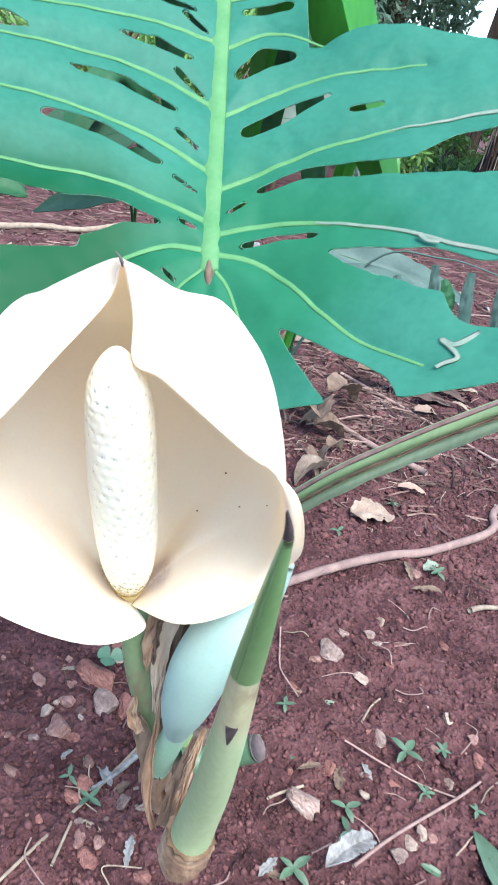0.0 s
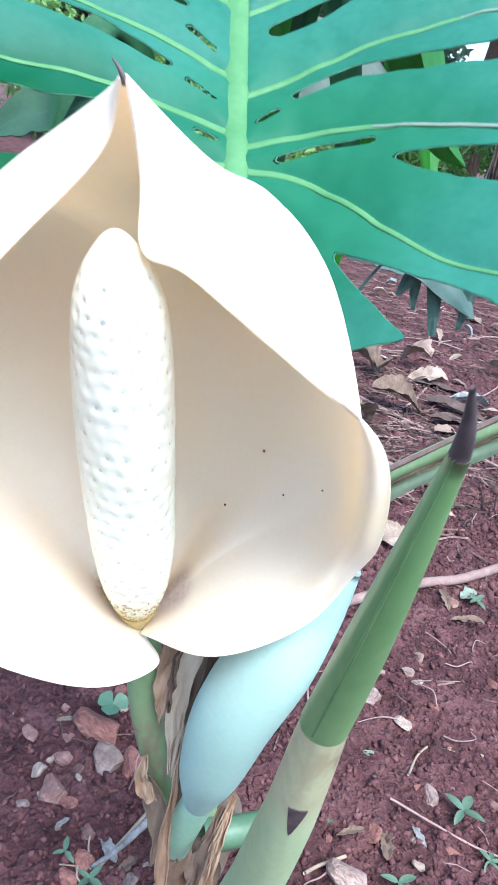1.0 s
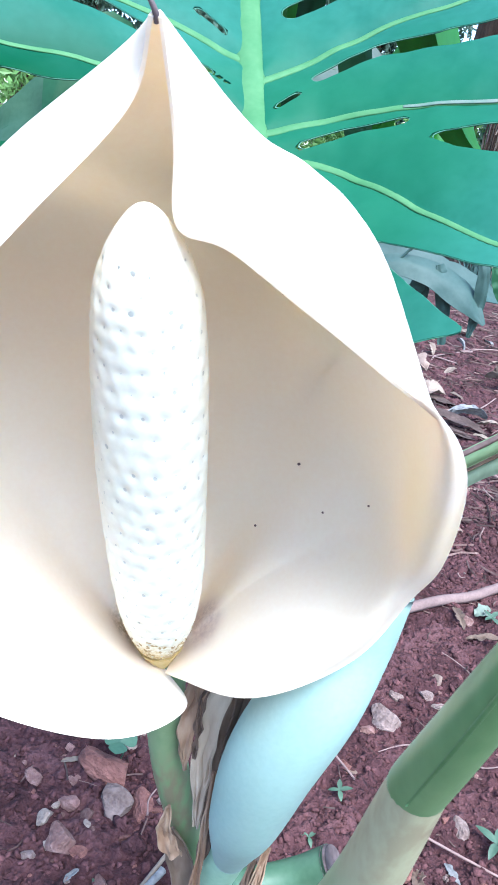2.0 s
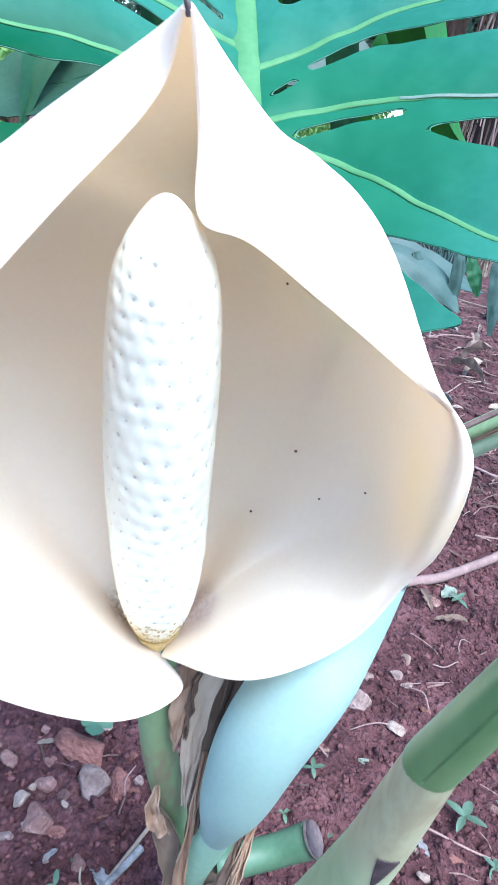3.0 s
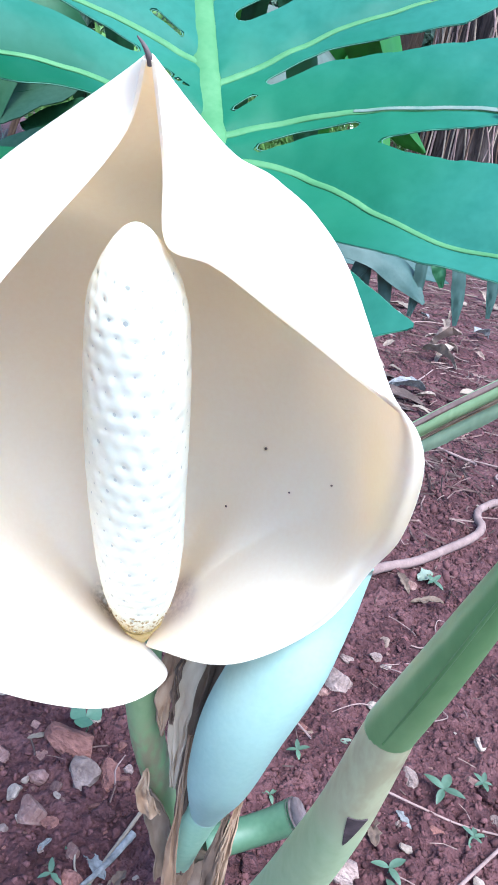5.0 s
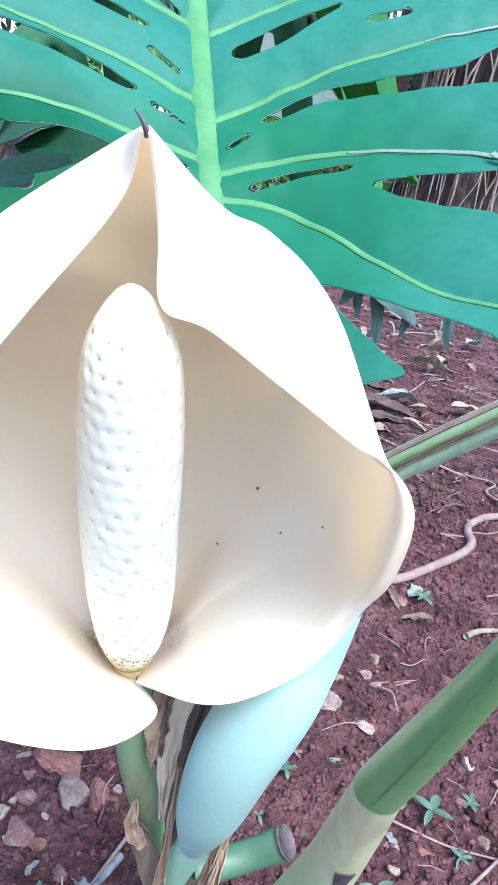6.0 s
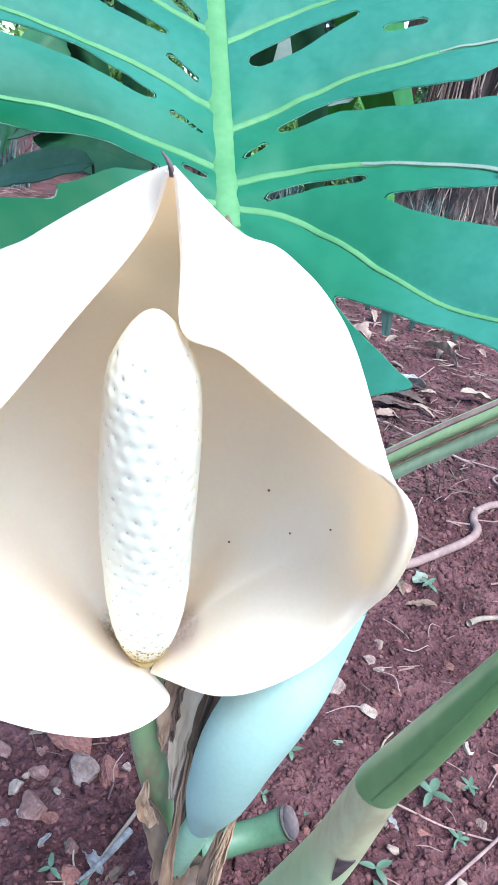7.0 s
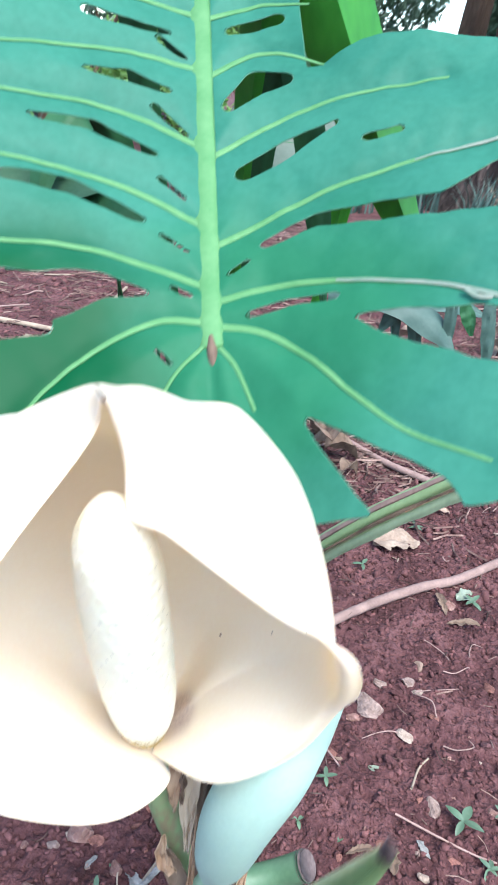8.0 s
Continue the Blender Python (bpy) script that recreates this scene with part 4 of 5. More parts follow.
def stone_geo(seed, rough=0.3, cuts=9):
    """A worn, broken stone about 1 across."""
    bm = bmesh.new()
    bmesh.ops.create_icosphere(bm, subdivisions=3, radius=0.5)
    rng = random.Random(seed)
    planes = []
    for _ in range(cuts):
        d = Vector((rng.gauss(0, 1), rng.gauss(0, 1), rng.gauss(0, 1))).normalized()
        planes.append((d, rng.uniform(0.24, 0.38)))
    for v in bm.verts:
        p = v.co.copy()
        for d, k in planes:
            e = p.dot(d) - k
            if e > 0:
                p -= d * e * 0.92
        p *= 1 + rough * 0.35 * noise.noise(p * 2.2 + Vector((seed, 0, 0))) + 0.06 * noise.noise(p * 7 + Vector((0, seed, 0)))
        v.co = p
    geo = [v.co.copy() for v in bm.verts], [tuple(v.index for v in f.verts) for f in bm.faces]
    bm.free()
    return geo


STONES = {}


def put_stone(x, y, size, mat, seed, squash=0.65, label="", sink=0.25, group="stones on the soil"):
    size *= 0.86 if size > 0.02 else 1.0
    key = (mat.name, seed % 9)
    if key not in STONES:
        verts, faces = stone_geo(seed % 9 + 1)
        me = bpy.data.meshes.new("stone")
        me.from_pydata([tuple(v) for v in verts], [], faces)
        me.polygons.foreach_set("use_smooth", [False] * len(me.polygons))
        me.materials.append(mat)
        STONES[key] = me
    ob = new("stone", STONES[key])
    rng = random.Random(seed * 31 + 5)
    ob.rotation_euler = (rng.uniform(-0.4, 0.4), rng.uniform(-0.4, 0.4), rng.uniform(0, 6.3))
    ob.scale = (size, size * rng.uniform(0.65, 0.95), size * squash)
    ob.location = (x, y, gz(x, y) + size * squash * (0.33 - sink) * 0.8)
    return tagged(ob, label or "small reddish brown stone lying on the soil", "stone", group)


for x, y, s, mt, q, lab in (
        (0.199, 0.722, 0.026, M_PALE, 3, "pale cream pebble on the red soil"), (0.178, 0.800, 0.022, M_GREY, 2, "small grey-green stone on the soil"),
        (0.211, 0.809, 0.020, M_GREY, 4, "small grey-green stone on the soil"), (0.228, 0.841, 0.026, M_DRYP, 5, "flat pinkish stone chip on the soil"), (0.222, 0.794, 0.018, M_PALE, 8, "small pinkish pebble on the soil"),
        (0.163, 0.757, 0.050, M_GREY, 6, "mossy grey clod in the soil"), (-0.082, 0.603, 0.046, M_GREY, 1, "angular grey-brown stone with a sharp edge"),
        (-0.100, 0.634, 0.062, M_REDST, 2, "large rusty red stone"), (-0.060, 0.606, 0.040, M_REDST, 7, "angular dark red stone"),
        (-0.120, 0.594, 0.027, M_STONE, 8, "pinkish angular stone on the soil"), (-0.158, 0.613, 0.026, M_STONE, 3, ""), (-0.134, 0.575, 0.023, M_PALE, 5, "small ochre pebble on the soil"),
        (-0.113, 0.551, 0.038, M_STONE, 6, "dark flat stone in the soil"), (-0.070, 0.501, 0.028, M_REDST, 1, "small rusty red stone"), (-0.044, 0.431, 0.030, M_REDST, 3, "small rusty red stone"),
        (-0.057, 0.446, 0.022, M_STONE, 7, ""), (-0.076, 0.485, 0.023, M_REDST, 2, "small rusty red stone"), (-0.029, 0.494, 0.024, M_GREY, 5, "small grey stone on the soil"), (-0.123, 0.620, 0.017, M_STONE, 4, ""),
        (-0.140, 0.495, 0.016, M_STONE, 2, ""), (-0.135, 0.538, 0.016, M_GREY, 8, "small grey stone on the soil"), (-0.101, 0.585, 0.018, M_STONE, 5, ""), (-0.098, 0.572, 0.009, M_PALE, 3, "tiny white pebble on the soil"),
        (-0.073, 0.527, 0.018, M_STONE, 6, ""), (-0.099, 0.548, 0.018, M_REDST, 4, "small rusty red stone"), (-0.039, 0.445, 0.015, M_STONE, 1, ""), (0.006, 0.425, 0.022, M_REDST, 8, "small rusty red stone"),
        (0.219, 0.638, 0.028, M_GREY, 7, "small grey-green stone on the soil"), (0.303, 0.692, 0.022, M_PALE, 1, "small orange-pink pebble on the soil"), (0.165, 0.585, 0.028, M_REDST, 5, ""),
        (0.142, 0.538, 0.046, M_GREY, 2, "large grey-brown stone half sunk in the soil"), (0.250, 0.523, 0.020, M_PALE, 6, "small whitish pebble on the soil"), (0.235, 0.508, 0.026, M_GREY, 4, "small grey stone on the soil"),
        (0.259, 0.536, 0.018, M_PALE, 7, "small ochre pebble on the soil"), (0.120, 0.688, 0.022, M_REDST, 6, ""), (0.281, 0.640, 0.014, M_STONE, 3, ""), (0.235, 0.754, 0.014, M_REDST, 2, ""), (0.143, 0.744, 0.020, M_STONE, 8, ""),
        (0.296, 0.607, 0.024, M_GREY, 5, "small grey stone on the soil"), (0.270, 0.534, 0.016, M_STONE, 1, ""), (0.234, 0.583, 0.018, M_REDST, 3, ""), (0.329, 0.671, 0.018, M_STONE, 4, ""), (0.314, 0.822, 0.018, M_REDST, 6, ""),
        (0.288, 0.978, 0.026, M_STONE, 1, ""), (0.33, 0.64, 0.02, M_REDST, 7, ""), (0.203, 0.564, 0.013, M_PALE, 2, "small bluish-white pebble on the soil")):
    put_stone(x, y, s, mt, q, label=lab)
for q in range(240):
    x, y = RNG.uniform(-0.26, 0.55), 0.38 + 1.1 * RNG.random() ** 1.4
    if q < 130:
        x, y = RNG.uniform(-0.24, 0.06), RNG.uniform(0.38, 0.80)
    put_stone(x, y, 0.005 + 0.010 * RNG.random() ** 2.5, RNG.choice([M_STONE, M_STONE, M_REDST, M_REDST, M_GREY, M_PALE]), RNG.randint(1, 900))


def scatter(name, count, place, size, mat, label, category, seed, base):
    """Many small bits in one mesh, each a turned and scaled copy of a few base shapes."""
    rng = np.random.default_rng(seed)
    allv, allf, k = [], [], 0
    for _ in range(count):
        x, y = place(rng)
        s = size(rng)
        verts, faces = base[rng.integers(len(base))]
        rot = np.array(Euler(rng.uniform(0, 6.28, 3)).to_matrix())
        v = (np.array(verts) * (s * rng.uniform(0.55, 1.5, 3))) @ rot.T + (x, y, gz(x, y) + s * 0.05)
        allv.append(v)
        allf += [tuple(i + k for i in f) for f in faces]
        k += len(v)
    ob = mesh_object(name, np.vstack(allv), allf, mat)
    return tagged(ob, label, category, kind="stuff")


def low_stone(seed):
    bm = bmesh.new()
    bmesh.ops.create_icosphere(bm, subdivisions=1, radius=0.5)
    rng = random.Random(seed)
    for v in bm.verts:
        v.co *= rng.uniform(0.5, 1.4)
    geo = [tuple(v.co) for v in bm.verts], [tuple(w.index for w in f.verts) for f in bm.faces]
    bm.free()
    return geo


LOW = [low_stone(s) for s in range(16)]
near_place = lambda r: (r.uniform(-0.28, 0.60), 0.36 + 1.0 * r.random() ** 1.3)
far_place = lambda r: (r.uniform(-0.9, 1.0), 1.0 + 2.2 * r.random() ** 1.2)
scatter("soil_crumbs", 36000, near_place, lambda r: 0.0012 + 0.0062 * r.random() ** 3.4, M_CRUMB, "fine crumbs of red soil", "soil", 11, LOW)
scatter("soil_crumbs", 12000, far_place, lambda r: 0.004 + 0.012 * r.random() ** 3, M_CRUMB, "crumbs and clods of red soil", "soil", 12, LOW)


def litter(count, seed, place, long, wide):
    """Slim dry needles and stalk bits lying criss-cross."""
    rng = np.random.default_rng(seed)
    verts, faces = [], []
    for _ in range(count):
        x, y = place(rng)
        a, ln, w = rng.uniform(0, 6.28), long * rng.uniform(0.35, 1.3), wide * rng.uniform(0.5, 1.6)
        z = gz(x, y) + 0.001 + 0.010 * rng.random() ** 2
        dx, dy, rise = math.cos(a), math.sin(a), rng.normal() * 0.12
        k = len(verts)
        for f, bow in ((-0.5, 0.0), (0.0, rng.normal() * 0.08), (0.5, 0.0)):
            cx, cy = x + dx * f * ln - dy * bow * ln, y + dy * f * ln + dx * bow * ln
            cz = max(gz(x, y) + 0.0005, z + rise * f * ln)
            verts += [(cx - dy * w, cy + dx * w, cz), (cx, cy, cz + w * 1.2), (cx + dy * w, cy - dx * w, cz)]
        for s in (0, 3):
            faces += [(k + s, k + s + 3, k + s + 4, k + s + 1), (k + s + 1, k + s + 4, k + s + 5, k + s + 2)]
    ob = mesh_object("leaf_litter", verts, faces, M_LITTER, smooth=False)
    return tagged(ob, "thin dry brown leaf litter strewn on the soil", "leaf litter", kind="stuff")


litter(6500, 21, lambda r: (r.uniform(-1.4, 1.7), 1.25 + 2.6 * r.random() ** 1.1), 0.060, 0.0016)
litter(600, 22, lambda r: (r.uniform(-0.25, 0.70), 0.45 + 1.0 * r.random() ** 0.6), 0.018, 0.0006)
litter(1000, 23, lambda r: (r.normal(0.22, 0.14), r.normal(1.60, 0.22)), 0.050, 0.0014)

def clod(seed):
    bm = bmesh.new()
    bmesh.ops.create_icosphere(bm, subdivisions=2, radius=0.5)
    for v in bm.verts:
        v.co *= 1 + 0.55 * noise.noise(v.co * 2.6 + Vector((seed * 3.1, 0, 0))) + 0.25 * noise.noise(v.co * 6 + Vector((0, seed * 1.7, 0)))
        v.co.z *= 0.6
    geo = [tuple(v.co) for v in bm.verts], [tuple(w.index for w in f.verts) for f in bm.faces]
    bm.free()
    return geo


scatter("soil_crumbs", 900, near_place, lambda r: 0.004 + 0.012 * r.random() ** 2.6, M_SOIL, "soft lumps of red soil", "soil", 14, [clod(s) for s in range(10)])


# twigs and straws
def twig(points, radii, mat=M_TWIG, label="thin dry twig lying on the soil", group="twigs on the soil", seed=0, knobs=0.05):
    pts = [(x, y, gz(x, y) + radii[0] * 0.7 + 0.004 + (p[0] if p else 0)) for x, y, *p in points]
    verts, faces = tube(pts, radii, 8, 8 * len(pts), rough=knobs, seed=seed)
    c = Vector(pts[0])
    ob = mesh_object("twig", [Vector(v) - c for v in verts], faces, mat)
    ob.location = c
    return tagged(ob, label, "twig", group)


twig([(0.06, 0.845), (0.098, 0.874), (0.166, 0.933), (0.245, 0.993), (0.300, 1.030), (0.360, 1.080), (0.412, 1.125), (0.437, 1.160), (0.440, 1.195), (0.455, 1.228), (0.505, 1.262), (0.60, 1.30)], [0.0064, 0.0070, 0.0070, 0.0066, 0.0066], label="long crooked pinkish-brown root on the soil", seed=3, knobs=0.05)
twig([(0.180, 0.621), (0.222, 0.605), (0.260, 0.594), (0.299, 0.582)], [0.0012, 0.0010])
twig([(0.190, 0.480), (0.230, 0.521), (0.298, 0.580), (0.329, 0.612)], [0.0018, 0.0014])
twig([(-0.130, 0.345), (-0.107, 0.396), (-0.091, 0.429), (-0.067, 0.475), (-0.043, 0.529), (-0.023, 0.563, 0.01)], [0.0016, 0.0018], M_STRAW, "pale dry straw on the soil")
twig([(-0.062, 0.493), (-0.047, 0.515), (-0.029, 0.544, 0.006)], [0.0016, 0.0034], M_ASH, "short grey stick on the soil")
twig([(-0.070, 0.414), (-0.069, 0.435), (-0.067, 0.454)], [0.0015, 0.0012], M_STRAW, "pale dry straw on the soil")
twig([(0.095, 0.780), (0.099, 0.719), (0.104, 0.697), (0.125, 0.665)], [0.0012, 0.0010])
twig([(0.199, 0.652), (0.212, 0.686), (0.222, 0.695)], [0.0013, 0.0011], M_STRAW, "pale dry straw on the soil")
twig([(0.105, 0.530), (0.118, 0.545), (0.140, 0.556)], [0.0016, 0.0016], M_STRAW, "pale dry straw on the soil")
twig([(0.360, 0.91), (0.385, 0.93), (0.43, 0.945)], [0.0045, 0.003], M_STRAW, "pale split twig on the soil")
twig([(0.33, 1.30), (0.22, 1.38), (0.12, 1.50)], [0.007, 0.006], M_TWIG, "grey-brown stick lying on the soil")
twig([(0.16, 1.75), (0.32, 1.62), (0.50, 1.42)], [0.004, 0.003])
twig([(0.18, 1.66), (0.28, 1.75), (0.36, 1.95)], [0.004, 0.003])
twig([(-1.15, 2.30), (-0.99, 2.39), (-0.905, 2.53), (-0.78, 2.60), (-0.69, 2.80)], [0.012, 0.010], M_STRAW, "long pale crooked root on the soil")
twig([(-1.1, 1.9), (-0.7, 1.88), (-0.35, 1.80)], [0.008, 0.006], M_STRAW, "long pale stick on the soil")
twig([(-0.62, 1.55), (-0.52, 1.95), (-0.50, 2.3)], [0.006, 0.005], M_STRAW, "long pale stick on the soil")
for q in range(110):
    x = RNG.uniform(-0.24, 0.55) if q < 60 else RNG.uniform(-1.1, 1.3)
    y = RNG.uniform(0.40, 1.4) if q < 60 else RNG.uniform(1.3, 3.6)
    a, ln = RNG.uniform(0, 6.3), RNG.uniform(0.015, 0.06) * (1 if q < 60 else 4)
    pts = [(x + f * ln * math.cos(a + 0.8 * f * RNG.uniform(-1, 1)), y + f * ln * math.sin(a + 0.5 * f)) for f in (0, 0.35, 0.7, 1)]
    twig(pts, [0.0009 if q < 60 else 0.0028, 0.0005 if q < 60 else 0.0018], RNG.choice([M_STRAW, M_TWIG, M_TWIG]), "thin dry rootlet on the soil", seed=q)


# dry leaves
def dry_leaf(x, y, length, width, mat, turn, curl=0.6, label="curled dry brown leaf on the soil", tilt=0.1, lift=0.0, seed=0, ragged=0.4):
    verts, faces = leaf_shape(length, width, 0.75, curl, bend=curl * 1.2, twist=curl * 0.8 * math.sin(seed * 1.3), wavy=0.4 * ragged, seed=seed, ragged=ragged, n=30)
    ob = mesh_object("dry_leaf", verts, faces, mat)
    zmin = min((Euler((tilt, 0.15 * math.sin(seed), turn)).to_matrix() @ Vector(v)).z for v in verts)
    ob.matrix_basis = Matrix.LocRotScale((x, y, gz(x, y) - zmin - 0.002 + lift), Euler((tilt, 0.15 * math.sin(seed), turn)), None)
    solid(ob, 0.0007)
    return tagged(ob, label, "dry leaf", "fallen leaves")


dry_leaf(0.185, 1.095, 0.085, 0.055, M_DRY, -1.2, 0.35, "broken pale brown dry leaf on the soil", seed=2)
dry_leaf(0.33, 1.60, 0.075, 0.030, M_DRYP, -1.0, 0.5, "pinkish dry leaf on the soil", seed=3)
dry_leaf(0.195, 1.36, 0.035, 0.022, M_DRYP, 0.5, 0.3, "small orange-brown dry leaf on the soil", seed=4)
dry_leaf(0.115, 1.33, 0.12, 0.06, M_DKSH, 0.2, 1.0, seed=5)
dry_leaf(0.085, 1.42, 0.11, 0.05, M_DKSH, 1.4, 1.1, seed=6)
dry_leaf(0.125, 1.52, 0.13, 0.06, M_DKSH, -0.7, 0.9, seed=7)
dry_leaf(0.19, 1.70, 0.14, 0.06, M_DKSH, -1.4, 0.8, seed=8)
dry_leaf(0.158, 0.450, 0.095, 0.020, M_ASH, -0.70, 0.9, "ash-grey crumpled dry leaf on the soil", seed=9)
dry_leaf(0.175, 0.450, 0.036, 0.022, M_ASH, -2.6, 0.9, "ash-grey crumpled dry leaf on the soil", seed=10)
dry_leaf(-0.140, 0.633, 0.026, 0.007, M_STRAW, -1.2, 0.3, "small whitish dry leaf on the soil", seed=11)
dry_leaf(0.158, 0.680, 0.028, 0.009, M_UNDER, -2.0, 0.3, "small silvery leaf on the soil", seed=12)
dry_leaf(0.30, 0.99, 0.040, 0.022, M_UNDER, -1.0, 0.5, "folded grey-green leaf on the soil", seed=13)
dry_leaf(0.33, 1.80, 0.15, 0.042, M_DEAD, -1.9, 0.35, "large dark brown curled dead leaf on the soil", seed=14, ragged=0.35)
dry_leaf(0.33, 1.68, 0.12, 0.036, M_DEAD, -1.3, 0.4, "large dark brown curled dead leaf on the soil", seed=19, ragged=0.35)
dry_leaf(0.31, 1.93, 0.13, 0.040, M_DEAD, -1.6, 0.35, "large dark brown curled dead leaf on the soil", seed=20, ragged=0.35)
dry_leaf(0.43, 1.71, 0.06, 0.016, M_STRAW, -2.2, 0.5, "small pale dry leaf on the soil", seed=21)
dry_leaf(0.56, 1.80, 0.11, 0.035, M_STRAW, -1.5, 0.6, "pale straw-coloured husk on the soil", seed=15)
dry_leaf(0.36, 2.05, 0.12, 0.06, M_DRYP, 0.6, 0.9, seed=16)
dry_leaf(0.27, 1.22, 0.06, 0.02, M_DRYP, -1.3, 0.5, seed=18)
for q in range(80):
    if q < 42:
        x, y = RNG.uniform(-0.1, 1.1), RNG.uniform(1.5, 3.3)
    else:
        x, y = RNG.uniform(-1.4, 0.0), RNG.uniform(1.3, 3.6)
    ln = RNG.uniform(0.04, 0.12)
    dry_leaf(x, y, ln, ln * RNG.uniform(0.3, 0.5), RNG.choice([M_DRY, M_DRY, M_DRY, M_DRYP, M_ASH]), RNG.uniform(0, 6.3), RNG.uniform(0.3, 1.1), seed=q + 30, tilt=RNG.uniform(-0.2, 0.3))


LEAFPILE = [(0.090, 1.455, 0.085), (0.110, 1.485, 0.067), (0.105, 1.351, 0.079), (0.125, 1.381, 0.062), (0.117, 1.258, 0.073), (0.137, 1.288, 0.058), (0.077, 1.783, 0.111), (0.148, 2.014, 0.126), (0.210, 1.866, 0.117), (0.136, 1.200, 0.075)]

# torn bark chips and dark scraps between the crumbs
for q, (x, y, ln, mt) in enumerate(((0.175, 0.560, 0.040, M_DKSH), (0.155, 0.582, 0.026, M_DKSH), (0.20, 0.600, 0.020, M_ASH), (0.105, 0.450, 0.030, M_ASH), (0.13, 0.455, 0.024, M_DKSH), (-0.012, 0.458, 0.030, M_ASH), (-0.016, 0.486, 0.026, M_STRAW),
                                    (-0.045, 0.505, 0.034, M_ASH), (-0.03, 0.515, 0.030, M_DKSH), (-0.06, 0.46, 0.022, M_STRAW), (0.09, 0.839, 0.030, M_TWIG), (0.11, 0.855, 0.026, M_TWIG), (0.12, 0.688, 0.022, M_DRYP), (-0.10, 0.52, 0.018, M_ASH), (0.32, 0.93, 0.045, M_DKSH), (0.27, 0.99, 0.04, M_DKSH))):
    dry_leaf(x, y, ln, ln * 0.28, mt, q * 1.9, 0.5, "scrap of torn bark on the soil", seed=q + 200, ragged=0.5)


for q, (x, y, ln) in enumerate(LEAFPILE):
    dry_leaf(x, y, ln, ln * 0.5, M_DKSH if q % 3 else M_DRY, q * 2.3 + 0.4, 1.15, "curled brown dry leaf in a small pile", seed=q + 300, tilt=0.3, ragged=0.3)


# weeds and green bits
def weed(x, y, size, count, mat=M_WEED, label="tiny green seedling in the soil", seed=0, rise=0.5):
    th = empty("weed", (x, y, gz(x, y)))
    tagged(th, label, "weed", "weeds in the soil")
    rng = random.Random(seed)
    base = Vector((x, y, gz(x, y)))
    top = base + Vector((0, 0, size * rise))
    part("stem", tube([base - Vector((0, 0, 0.004)), base.lerp(top, 0.5) + Vector((0.001, 0, 0)), top], [0.0008, 0.0006], 6, 8), mat, th)
    a0 = rng.uniform(0, 6.3)
    for k in range(count):
        a = a0 + 2 * math.pi * k / count + rng.uniform(-0.3, 0.3)
        ln = size * rng.uniform(0.75, 1.15)
        d = Vector((math.cos(a), math.sin(a), rng.uniform(0.0, 0.45)))
        geo = leaf_shape(ln, ln * 0.38, 0.8, 0.18, bend=0.5, n=10, m=5)
        part("leaf", turned(geo, aim(top, d)), mat, th)
    return th


for x, y, s, n, q in ((0.245, 0.619, 0.023, 4, 1), (0.290, 0.638, 0.013, 5, 2), (0.111, 0.651, 0.014, 4, 3), (0.267, 0.582, 0.014, 5, 4), (0.135, 0.465, 0.019, 4, 5), (0.182, 0.538, 0.018, 3, 6),
                      (0.184, 0.512, 0.019, 3, 7), (0.320, 0.575, 0.011, 4, 8), (-0.060, 0.485, 0.015, 4, 9), (0.26, 1.17, 0.014, 4, 10), (0.085, 0.60, 0.010, 3, 11), (0.166, 1.037, 0.016, 3, 12), (-0.085, 0.50, 0.012, 3, 13), (0.32, 0.986, 0.018, 4, 14)):
    weed(x, y, s, n, seed=q)
clover = empty("clover", (-0.090, 0.650, gz(-0.09, 0.65)))
tagged(clover, "round-lobed green clover leaf by a stone", "weed", "weeds in the soil")
cb = Vector((-0.090, 0.650, gz(-0.09, 0.65)))
part("stem", tube([cb, cb + Vector((0.003, -0.004, 0.015)), cb + Vector((0, -0.008, 0.028))], [0.0008, 0.0006], 6, 10), M_WEED, clover)
for a in (0.6, 2.7, 4.7):
    part("leaf", turned(leaf_shape(0.016, 0.017, 1.25, 0.12, n=10, m=7), aim(cb + Vector((0, -0.008, 0.028)), (math.cos(a), math.sin(a), 0.1), (0, -0.5, 1))), M_CUT, clover)
for x, y, ln, w, a, q in ((0.335, 0.470, 0.085, 0.026, 0.25, 1), (0.258, 0.506, 0.028, 0.008, -1.9, 2), (0.124, 0.588, 0.030, 0.006, -0.6, 3), (-0.078, 0.525, 0.018, 0.005, 0.1, 4), (0.02, 0.46, 0.03, 0.006, -0.8, 5)):
    ob = dry_leaf(x, y, ln, w, M_WEED, a, 0.3, "torn green leaf strip on the soil", seed=q, ragged=0.06)
    tagged(ob, category="leaf", group="green leaf scraps")
    ob.name = "leaf_scrap"

# ---- trees and shrubs behind ----


